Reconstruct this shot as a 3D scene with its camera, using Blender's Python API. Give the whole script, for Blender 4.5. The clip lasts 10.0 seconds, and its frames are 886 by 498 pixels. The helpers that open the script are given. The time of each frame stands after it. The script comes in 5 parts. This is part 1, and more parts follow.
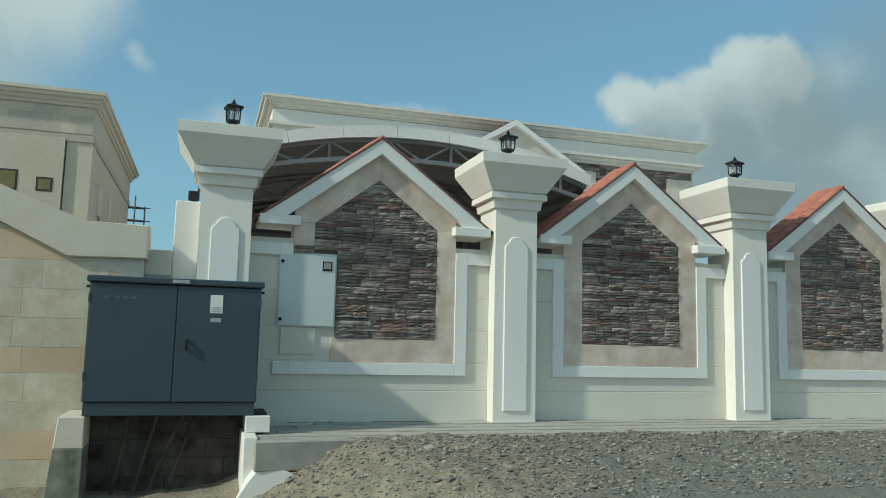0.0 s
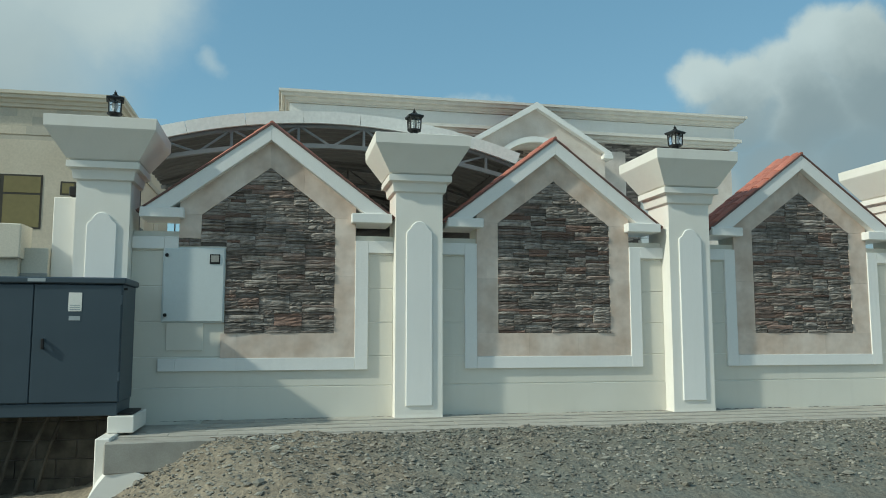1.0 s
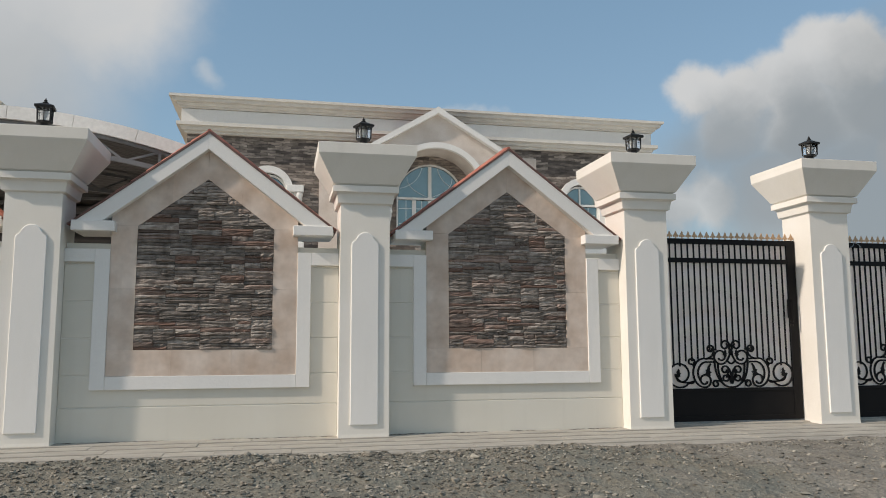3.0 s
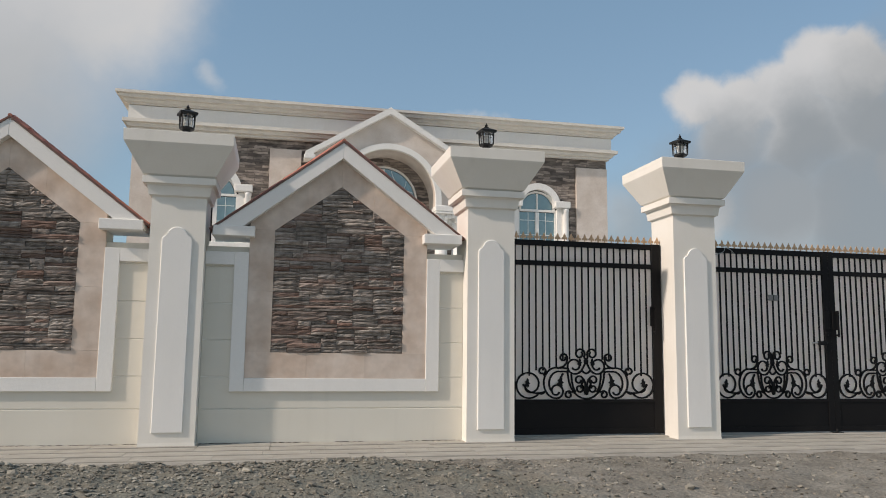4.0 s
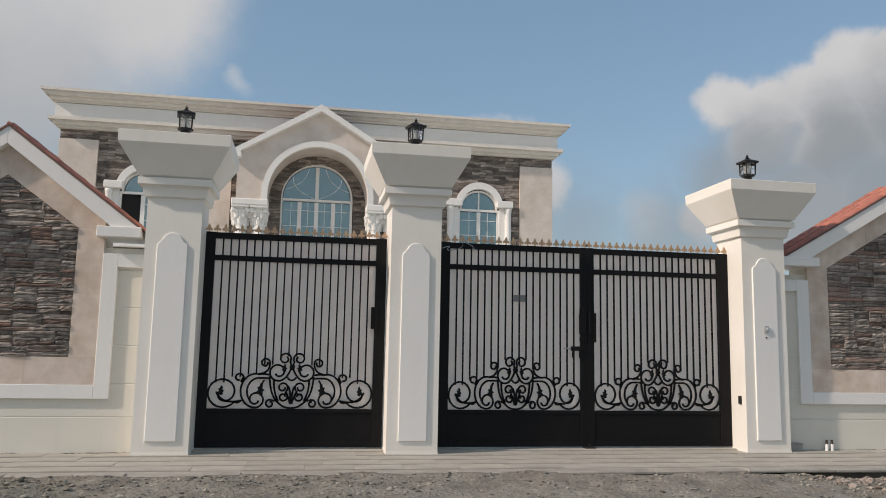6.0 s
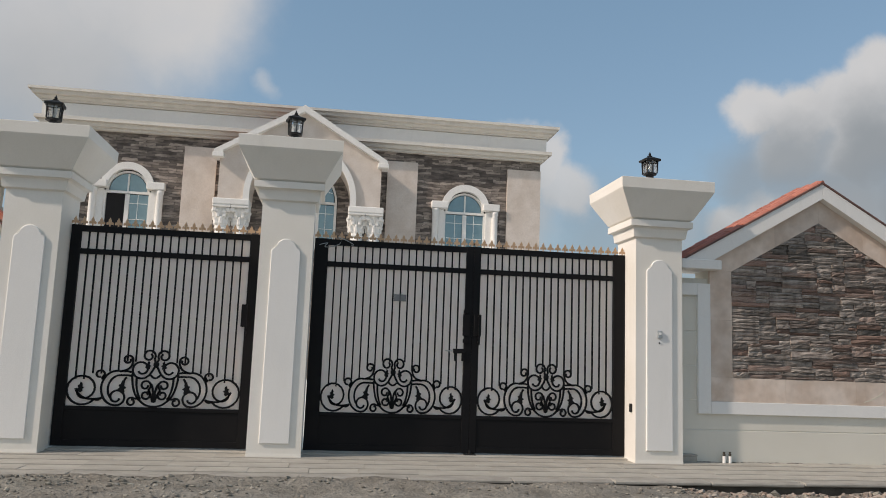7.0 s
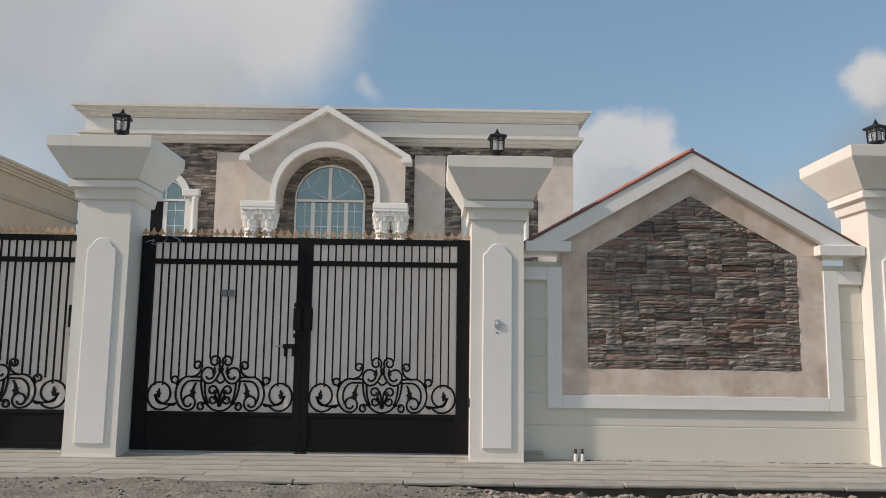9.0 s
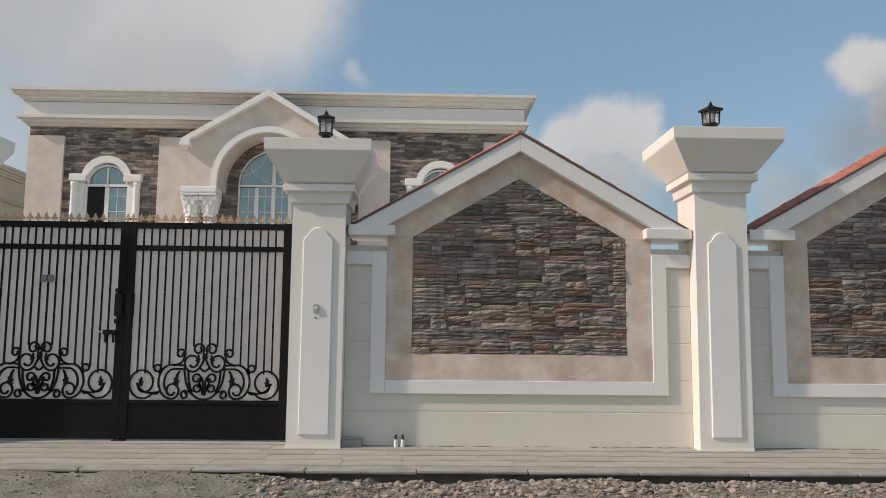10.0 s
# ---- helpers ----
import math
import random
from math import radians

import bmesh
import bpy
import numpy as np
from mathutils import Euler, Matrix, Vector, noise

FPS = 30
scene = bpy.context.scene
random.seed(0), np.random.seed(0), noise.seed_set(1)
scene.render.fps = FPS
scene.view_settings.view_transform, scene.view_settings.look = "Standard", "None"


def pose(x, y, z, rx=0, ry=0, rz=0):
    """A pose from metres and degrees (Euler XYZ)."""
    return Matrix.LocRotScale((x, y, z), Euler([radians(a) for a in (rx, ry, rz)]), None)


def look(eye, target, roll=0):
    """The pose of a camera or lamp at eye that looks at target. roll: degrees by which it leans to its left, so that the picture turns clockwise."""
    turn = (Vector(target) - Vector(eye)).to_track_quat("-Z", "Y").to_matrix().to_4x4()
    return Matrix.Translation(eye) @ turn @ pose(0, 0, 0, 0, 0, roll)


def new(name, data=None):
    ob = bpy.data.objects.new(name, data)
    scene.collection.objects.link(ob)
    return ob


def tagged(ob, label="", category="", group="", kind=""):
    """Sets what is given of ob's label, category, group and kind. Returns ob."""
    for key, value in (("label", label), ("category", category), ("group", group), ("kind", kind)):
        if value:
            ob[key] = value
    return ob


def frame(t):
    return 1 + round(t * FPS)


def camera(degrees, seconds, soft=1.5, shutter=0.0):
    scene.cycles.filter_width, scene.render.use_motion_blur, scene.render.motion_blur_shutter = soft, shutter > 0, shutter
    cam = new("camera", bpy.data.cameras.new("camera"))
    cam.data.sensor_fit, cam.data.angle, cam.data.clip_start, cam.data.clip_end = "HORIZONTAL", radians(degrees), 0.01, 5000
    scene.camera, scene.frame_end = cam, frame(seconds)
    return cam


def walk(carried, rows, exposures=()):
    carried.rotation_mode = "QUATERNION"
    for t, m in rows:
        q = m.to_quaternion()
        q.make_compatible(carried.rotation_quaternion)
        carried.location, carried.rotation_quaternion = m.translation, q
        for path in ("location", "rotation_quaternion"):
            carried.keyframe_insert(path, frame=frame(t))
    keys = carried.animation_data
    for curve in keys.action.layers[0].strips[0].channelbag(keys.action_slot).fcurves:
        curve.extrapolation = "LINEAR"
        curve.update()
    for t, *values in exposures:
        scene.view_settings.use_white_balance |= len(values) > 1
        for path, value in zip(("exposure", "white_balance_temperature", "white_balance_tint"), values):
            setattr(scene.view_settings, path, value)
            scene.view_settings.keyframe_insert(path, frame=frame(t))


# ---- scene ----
cam = camera(59.7, 10.0, 0.95)
PATH = [
    (0, (-0.291, 0.591, 1.011), (0.289, 2.491, 1.248), 1.4),
    (0.5, (0.812, 0.577, 1.029), (1.313, 2.501, 1.254), -0.1),
    (1, (1.95, 0.577, 1.049), (2.352, 2.525, 1.259), 0.0),
    (1.5, (3.048, 0.61, 1.074), (3.442, 2.56, 1.28), -0.1),
    (2, (4.157, 0.689, 1.096), (4.559, 2.637, 1.306), -0.2),
    (2.5, (5.236, 0.732, 1.103), (5.645, 2.678, 1.323), -0.1),
    (2.7, (5.659, 0.77, 1.099), (6.069, 2.714, 1.329), -0.3),
    (3.8, (7.992, 0.93, 1.106), (8.402, 2.872, 1.353), 0.55),
    (4, (8.407, 0.985, 1.1), (8.82, 2.926, 1.352), 0.7),
    (4.5, (9.398, 1.03, 1.11), (9.819, 2.968, 1.366), 0.6),
    (5, (10.397, 1.052, 1.114), (10.763, 3.001, 1.374), 0.8),
    (5.5, (11.379, 1.1, 1.133), (11.746, 3.048, 1.396), 0.8),
    (5.7, (11.783, 1.108, 1.148), (12.147, 3.057, 1.408), 0.9),
    (6.8, (13.837, 1.155, 1.2), (14.127, 3.117, 1.463), 1.75),
    (7, (14.159, 1.159, 1.173), (14.445, 3.12, 1.443), 2.1),
    (7.5, (15.011, 1.204, 1.207), (15.268, 3.169, 1.478), 1.5),
    (8, (15.783, 1.231, 1.207), (15.86, 3.211, 1.472), 0.2),
    (8.5, (16.574, 1.287, 1.225), (16.63, 3.269, 1.484), -0.1),
    (9, (17.425, 1.337, 1.237), (17.44, 3.321, 1.488), 0.8),
    (9.5, (18.378, 1.4, 1.228), (18.405, 3.387, 1.449), 0.9),
    (10, (19.303, 1.438, 1.248), (19.348, 3.426, 1.464), 0.6),
]

EXPOSURES = [(0.0, 0.27, 6300, -7), (1.0, 0.29, 6300, -6), (1.5, 0.31, 6350, -3), (2.0, 0.34, 6600, 3), (2.6, 0.34, 7000, 12), (3.5, 0.32, 7150, 16), (5.0, 0.30, 7200, 18), (8.0, 0.29, 7150, 17), (10.0, 0.30, 7200, 18)]
walk(cam, [(t, look(eye, target, roll)) for t, eye, target, roll in PATH], EXPOSURES)

# ---- sky and sun ----
SUN_DIR = Vector((0.968, 0.245, -0.70)).normalized()      # the way the light travels
SUN_ELEV = math.asin(-SUN_DIR.z)
SUN_AZ = math.atan2(-SUN_DIR.x, -SUN_DIR.y)               # clockwise from +y
sun_data = bpy.data.lights.new("sun", "SUN")
sun_data.energy, sun_data.angle, sun_data.color = 2.6, radians(1.8), (1.0, 0.935, 0.85)
sun = new("sun", sun_data)
sun.rotation_mode = "QUATERNION"
sun.rotation_quaternion = SUN_DIR.to_track_quat("-Z", "Y")

world = bpy.data.worlds.new("sky")
scene.world = world
world.use_nodes = True


def away(az, el):
    a, e = radians(az), radians(el)
    return (math.sin(a) * math.cos(e), math.cos(a) * math.cos(e), math.sin(e))


def build_sky():
    nt = world.node_tree
    nt.nodes.clear()
    N, L = nt.nodes.new, nt.links.new
    out, bg = N("ShaderNodeOutputWorld"), N("ShaderNodeBackground")
    sky = N("ShaderNodeTexSky")
    sky.sky_type, sky.sun_disc = "NISHITA", False
    sky.sun_elevation, sky.sun_rotation = SUN_ELEV, SUN_AZ
    sky.air_density, sky.dust_density, sky.ozone_density = 1.1, 1.3, 1.3
    bg.inputs["Strength"].default_value = 0.1
    tc = N("ShaderNodeTexCoord")
    big, fine = N("ShaderNodeTexNoise"), N("ShaderNodeTexNoise")
    for n, sc, det in ((big, 15.0, 5.0), (fine, 3.2, 5.0)):
        n.inputs["Scale"].default_value, n.inputs["Detail"].default_value, n.inputs["Roughness"].default_value = sc, det, 0.56
        L(tc.outputs["Generated"], n.inputs["Vector"])
    off = N("ShaderNodeVectorMath")
    off.operation = "MULTIPLY_ADD"
    L(big.outputs["Color"], off.inputs[0])
    off.inputs[1].default_value = (0.06, 0.06, 0.06)
    sub = N("ShaderNodeVectorMath")
    sub.operation = "SUBTRACT"
    L(tc.outputs["Generated"], off.inputs[2])
    L(off.outputs[0], sub.inputs[0])
    sub.inputs[1].default_value = (0.03, 0.03, 0.03)
    # clouds: azimuth, elevation, radius, softness, density
    white = [
        (30.9, 17.2, .034, .011, 1.0), (33.3, 16.8, .036, .011, 1.0), (35.8, 17.2, .040, .011, 1.0), (38.5, 18.6, .043, .011, 1.0), (40.7, 18.3, .040, .009, 1.0),
        (37.1, 15.4, .050, .020, 1.0), (32.6, 14.9, .035, .020, .9), (40.4, 15.4, .050, .025, .9), (44.2, 18.0, .026, .022, .5),
        (29.0, 9.7, .028, .010, .85), (31.4, 9.7, .032, .012, .85), (44.2, 11.8, .036, .010, .85), (46.5, 11.5, .05, .02, .8), (36.5, 9.5, .05, .03, .7), (25.2, 9.6, .022, .02, .4),
        (10.6, 14.0, .040, .012, .85), (13.2, 15.2, .037, .010, .9), (15.8, 14.4, .037, .012, .9), (17.3, 12.5, .037, .014, .85), (12.0, 10.5, .07, .03, .8), (5.0, 13.0, .05, .03, .6),
        (0.5, 14.4, .030, .02, .55), (-5.6, 18.7, .011, .010, .45),
        (-14.5, 24.5, .125, .05, .95), (-20, 20.0, .13, .08, .9), (-28, 22.0, .14, .10, .8), (-9.3, 23.0, .05, .04, .6), (-34, 14, .16, .15, .6),
        (-60, 30, .35, .3, .8), (-110, 45, .4, .3, .6), (150, 35, .35, .3, .6), (80, 25, .2, .2, .5), (200, 20, .3, .25, .6),
    ]
    # the grey undersides and the thin grey veil round them
    grey = [
        (33.0, 13.6, .050, .034, .85), (38.0, 13.6, .060, .042, .95), (42.5, 14.6, .070, .045, .95), (42.5, 17.6, .045, .035, .6), (36.0, 10.5, .08, .05, .85), (42.0, 9.5, .10, .05, .9), (48.0, 18.5, .07, .06, .6), (34.5, 16.2, .03, .03, .3),
        (30.5, 12.8, .045, .035, .7), (27.0, 8.0, .06, .04, .6), (48.0, 15.0, .08, .06, .8), (-20.0, 14.0, .12, .10, .5), (-31.0, 20.0, .12, .10, .45), (13.5, 10.0, .06, .05, .5), (20, 9, .06, .05, .5),
    ]

    def gathered(blobs):
        total = None
        for az, el, r, soft, dens in blobs:
            d = N("ShaderNodeVectorMath")
            d.operation = "DISTANCE"
            L(sub.outputs[0], d.inputs[0])
            d.inputs[1].default_value = away(az, el)
            m = N("ShaderNodeMapRange")
            m.interpolation_type = "SMOOTHSTEP"
            for k, v in (("From Min", r + soft), ("From Max", r - soft), ("To Min", 0.0), ("To Max", dens)):
                m.inputs[k].default_value = v
            L(d.outputs["Value"], m.inputs["Value"])
            if total is None:
                total = m.outputs[0]
                continue
            most = N("ShaderNodeMath")
            most.operation = "MAXIMUM"
            L(total, most.inputs[0]), L(m.outputs[0], most.inputs[1])
            total = most.outputs[0]
        return total

    total, under = gathered(white), gathered(grey)
    shade = N("ShaderNodeMapRange")
    for k, v in (("From Min", 0.35), ("From Max", 0.68), ("To Min", 0.80), ("To Max", 1.0)):
        shade.inputs[k].default_value = v
    L(fine.outputs["Fac"], shade.inputs["Value"])
    cover = N("ShaderNodeMath")
    cover.operation = "MULTIPLY"
    L(total, cover.inputs[0]), L(shade.outputs[0], cover.inputs[1])
    # haze towards the horizon
    sep = N("ShaderNodeSeparateXYZ")
    L(tc.outputs["Generated"], sep.inputs[0])
    haze = N("ShaderNodeMapRange")
    haze.interpolation_type = "SMOOTHSTEP"
    for k, v in (("From Min", 0.32), ("From Max", -0.02), ("To Min", 0.36), ("To Max", 0.62)):
        haze.inputs[k].default_value = v
    L(sep.outputs["Z"], haze.inputs["Value"])
    mixh, mixc, mixg = N("ShaderNodeMix"), N("ShaderNodeMix"), N("ShaderNodeMix")
    for mx in (mixh, mixc, mixg):
        mx.data_type = "RGBA"
    mixh.inputs[7].default_value = (1.6, 3.6, 5.25, 1)
    mixc.inputs[7].default_value, mixg.inputs[7].default_value = (4.9, 5.2, 5.3, 1), (2.1, 2.55, 2.9, 1)
    L(sky.outputs[0], mixh.inputs[6]), L(haze.outputs[0], mixh.inputs[0])
    L(mixh.outputs[2], mixc.inputs[6]), L(cover.outputs[0], mixc.inputs[0])
    L(mixc.outputs[2], mixg.inputs[6]), L(under, mixg.inputs[0])
    L(mixg.outputs[2], bg.inputs["Color"])
    L(bg.outputs[0], out.inputs["Surface"])


build_sky()


# ---- materials ----
def material(name, color, rough=0.6, metal=0.0, second=None, scale=3.0, amount=0.5, grain=60.0, bump=0.15, dist=0.01,
             stretch=(1, 1, 1), piece=0.0, hue=0.0, island=False, streak=0.0):
    """Base colour varied at two scales, with fine relief; piece: brightness spread between pieces."""
    m = bpy.data.materials.new(name)
    m.use_nodes = True
    nt = m.node_tree
    N, L = nt.nodes.new, nt.links.new
    b = nt.nodes["Principled BSDF"]
    b.inputs["Roughness"].default_value, b.inputs["Metallic"].default_value = rough, metal
    tc, mp = N("ShaderNodeTexCoord"), N("ShaderNodeMapping")
    mp.inputs["Scale"].default_value = stretch
    L(tc.outputs["Object"], mp.inputs["Vector"])
    n1, n2 = N("ShaderNodeTexNoise"), N("ShaderNodeTexNoise")
    for n, sc, det in ((n1, scale, 5.0), (n2, grain, 4.0)):
        n.inputs["Scale"].default_value, n.inputs["Detail"].default_value = sc, det
        L(mp.outputs[0], n.inputs["Vector"])
    second = second or tuple(c * 0.82 for c in color)
    ramp = N("ShaderNodeMapRange")
    for k, v in (("From Min", 0.35), ("From Max", 0.68), ("To Min", 0.0), ("To Max", amount)):
        ramp.inputs[k].default_value = v
    L(n1.outputs["Fac"], ramp.inputs["Value"])
    mix = N("ShaderNodeMix")
    mix.data_type = "RGBA"
    mix.inputs[6].default_value, mix.inputs[7].default_value = (*color, 1), (*second, 1)
    L(ramp.outputs[0], mix.inputs[0])
    hsv = N("ShaderNodeHueSaturation")
    L(mix.outputs[2], hsv.inputs["Color"])
    val = N("ShaderNodeMapRange")
    for k, v in (("From Min", 0.3), ("From Max", 0.7), ("To Min", 0.93), ("To Max", 1.05)):
        val.inputs[k].default_value = v
    L(n2.outputs["Fac"], val.inputs["Value"])
    value = val.outputs[0]
    if streak:
        mp2, n3, r3 = N("ShaderNodeMapping"), N("ShaderNodeTexNoise"), N("ShaderNodeMapRange")
        mp2.inputs["Scale"].default_value = (6, 6, 0.5)
        L(tc.outputs["Object"], mp2.inputs["Vector"]), L(mp2.outputs[0], n3.inputs["Vector"])
        n3.inputs["Scale"].default_value, n3.inputs["Detail"].default_value = 1.6, 5.0
        for k, v in (("From Min", 0.55), ("From Max", 0.8), ("To Min", 1.0), ("To Max", 1.0 - streak)):
            r3.inputs[k].default_value = v
        L(n3.outputs["Fac"], r3.inputs["Value"])
        mu = N("ShaderNodeMath")
        mu.operation = "MULTIPLY"
        L(value, mu.inputs[0]), L(r3.outputs[0], mu.inputs[1])
        value = mu.outputs[0]
    if piece or hue:
        if island:
            src = N("ShaderNodeNewGeometry").outputs["Random Per Island"]
        else:
            src = N("ShaderNodeObjectInfo").outputs["Random"]
        pr = N("ShaderNodeMapRange")
        for k, v in (("To Min", 1.0 - piece), ("To Max", 1.0 + piece)):
            pr.inputs[k].default_value = v
        L(src, pr.inputs["Value"])
        mu = N("ShaderNodeMath")
        mu.operation = "MULTIPLY"
        L(value, mu.inputs[0]), L(pr.outputs[0], mu.inputs[1])
        value = mu.outputs[0]
        if hue:
            wn, hr, cm = N("ShaderNodeTexWhiteNoise"), N("ShaderNodeMapRange"), N("ShaderNodeMix")
            wn.noise_dimensions = "1D"
            L(src, wn.inputs["W"])
            for k, v in (("From Min", 0.62), ("From Max", 1.0), ("To Min", 0.0), ("To Max", hue)):
                hr.inputs[k].default_value = v
            L(wn.outputs["Value"], hr.inputs["Value"])
            cm.data_type = "RGBA"
            L(hr.outputs[0], cm.inputs[0]), L(mix.outputs[2], cm.inputs[6])
            cm.inputs[7].default_value = (0.185, 0.105, 0.078, 1)
            L(cm.outputs[2], hsv.inputs["Color"])
    L(value, hsv.inputs["Value"])
    L(hsv.outputs[0], b.inputs["Base Color"])
    bp = N("ShaderNodeBump")
    bp.inputs["Strength"].default_value, bp.inputs["Distance"].default_value = bump, dist
    L(n2.outputs["Fac"], bp.inputs["Height"]), L(bp.outputs[0], b.inputs["Normal"])
    return m


def house_stone():
    """Stacked ledger stone of the far house: thin courses, each stone its own tone."""
    m = bpy.data.materials.new("house_ledger_stone")
    m.use_nodes = True
    nt = m.node_tree
    N, L = nt.nodes.new, nt.links.new
    b = nt.nodes["Principled BSDF"]
    b.inputs["Roughness"].default_value = 0.85
    tc, mp, br = N("ShaderNodeTexCoord"), N("ShaderNodeMapping"), N("ShaderNodeTexBrick")
    mp.inputs["Rotation"].default_value = (radians(90), 0, 0)
    wob, wv = N("ShaderNodeTexNoise"), N("ShaderNodeVectorMath")
    wob.inputs["Scale"].default_value, wob.inputs["Detail"].default_value = 1.5, 4.0
    wv.operation = "MULTIPLY_ADD"
    wv.inputs[1].default_value = (0.5, 0.0, 0.30)
    L(tc.outputs["Object"], wob.inputs["Vector"]), L(wob.outputs["Color"], wv.inputs[0]), L(tc.outputs["Object"], wv.inputs[2])
    L(wv.outputs[0], mp.inputs["Vector"]), L(mp.outputs[0], br.inputs["Vector"])
    br.inputs["Color1"].default_value, br.inputs["Color2"].default_value = (0.10, 0.083, 0.072, 1), (0.40, 0.335, 0.285, 1)
    br.inputs["Mortar"].default_value = (0.09, 0.075, 0.065, 1)
    for k, v in (("Scale", 1.0), ("Mortar Size", 0.008), ("Brick Width", 0.62), ("Row Height", 0.12), ("Bias", -0.1)):
        br.inputs[k].default_value = v
    n = N("ShaderNodeTexNoise")
    n.inputs["Scale"].default_value, n.inputs["Detail"].default_value = 2.4, 6.0
    mp2 = N("ShaderNodeMapping")
    mp2.inputs["Scale"].default_value = (1, 1, 3.2)
    L(tc.outputs["Object"], mp2.inputs["Vector"]), L(mp2.outputs[0], n.inputs["Vector"])
    mx, r = N("ShaderNodeMix"), N("ShaderNodeMapRange")
    mx.data_type, mx.blend_type = "RGBA", "MULTIPLY"
    mx.inputs[0].default_value = 1.0
    for k, v in (("From Min", 0.3), ("From Max", 0.7), ("To Min", 0.5), ("To Max", 1.45)):
        r.inputs[k].default_value = v
    L(n.outputs["Fac"], r.inputs["Value"]), L(br.outputs["Color"], mx.inputs[6]), L(r.outputs[0], mx.inputs[7])
    L(mx.outputs[2], b.inputs["Base Color"])
    bp = N("ShaderNodeBump")
    bp.inputs["Strength"].default_value, bp.inputs["Distance"].default_value = 0.7, 0.05
    L(br.outputs["Fac"], bp.inputs["Height"])
    bp.invert = True
    L(bp.outputs[0], b.inputs["Normal"])
    return m


def glass(name, tint, rough=0.03):
    m = bpy.data.materials.new(name)
    m.use_nodes = True
    b = m.node_tree.nodes["Principled BSDF"]
    b.inputs["Base Color"].default_value, b.inputs["Roughness"].default_value = (*tint, 1), rough
    b.inputs["Transmission Weight"].default_value, b.inputs["IOR"].default_value = 0.9, 1.45
    return m


CREAM = material("cream_masonry_paint", (0.70, 0.675, 0.60), 0.75, second=(0.64, 0.61, 0.53), scale=1.2, amount=0.6, grain=140, bump=0.12, dist=0.004, streak=0.05)
PILLAR = material("cream_pillar_paint", (0.81, 0.785, 0.735), 0.72, second=(0.70, 0.67, 0.59), scale=1.0, amount=0.6, grain=150, bump=0.1, dist=0.004, streak=0.045)
WHITE = material("white_trim_paint", (0.80, 0.787, 0.755), 0.6, second=(0.74, 0.74, 0.72), scale=1.6, amount=0.5, grain=120, bump=0.06, dist=0.004, streak=0.04)
JOINT = material("joint_filler", (0.80, 0.78, 0.72), 0.85, grain=90)
MARBLE = material("beige_marble_cladding", (0.70, 0.595, 0.515), 0.5, second=(0.54, 0.415, 0.33), scale=3.4, amount=1.0, grain=11, bump=0.08, dist=0.004, piece=0.08, streak=0.08)
LEDGER = material("split_ledger_stone", (0.328, 0.288, 0.254), 0.86, second=(0.14, 0.119, 0.103), scale=13, amount=1.0, grain=48, bump=0.6, dist=0.015,
                  stretch=(1, 1, 1.4), piece=0.48, hue=0.85)
MORTAR = material("dark_mortar", (0.12, 0.106, 0.095), 0.95, grain=50)
ROOF_EDGE = material("dark_tile_edge", (0.17, 0.088, 0.072), 0.8, second=(0.11, 0.065, 0.058), scale=9, amount=0.9, grain=50, bump=0.3)
TERRACOTTA = material("terracotta_tile", (0.46, 0.17, 0.115), 0.7, second=(0.33, 0.115, 0.085), scale=7, amount=0.8, grain=60, bump=0.25, piece=0.14)
BLACK_METAL = material("black_gate_paint", (0.007, 0.007, 0.008), 0.5, second=(0.011, 0.010, 0.010), scale=4, grain=80, bump=0.05)
GOLD = material("gilded_finial_paint", (0.58, 0.39, 0.24), 0.45, 0.35, second=(0.44, 0.27, 0.16), scale=14, amount=0.7, grain=90)


def translucent_sheet():
    """Milky sheet that lets part of the light through."""
    m = bpy.data.materials.new("milky_sheet")
    m.use_nodes = True
    nt = m.node_tree
    out = nt.nodes["Material Output"]
    b = nt.nodes["Principled BSDF"]
    b.inputs["Base Color"].default_value, b.inputs["Roughness"].default_value = (0.94, 0.89, 0.85, 1), 0.5
    tr, mx, n, tc = nt.nodes.new("ShaderNodeBsdfTranslucent"), nt.nodes.new("ShaderNodeMixShader"), nt.nodes.new("ShaderNodeTexNoise"), nt.nodes.new("ShaderNodeTexCoord")
    n.inputs["Scale"].default_value = 0.7
    nt.links.new(tc.outputs["Object"], n.inputs["Vector"])
    r = nt.nodes.new("ShaderNodeMapRange")
    r.inputs["To Min"].default_value, r.inputs["To Max"].default_value = 0.38, 0.52
    nt.links.new(n.outputs["Fac"], r.inputs["Value"])
    tr.inputs["Color"].default_value = (0.95, 0.90, 0.86, 1)
    nt.links.new(r.outputs[0], mx.inputs[0])
    nt.links.new(b.outputs[0], mx.inputs[1]), nt.links.new(tr.outputs[0], mx.inputs[2])
    nt.links.new(mx.outputs[0], out.inputs["Surface"])
    return m


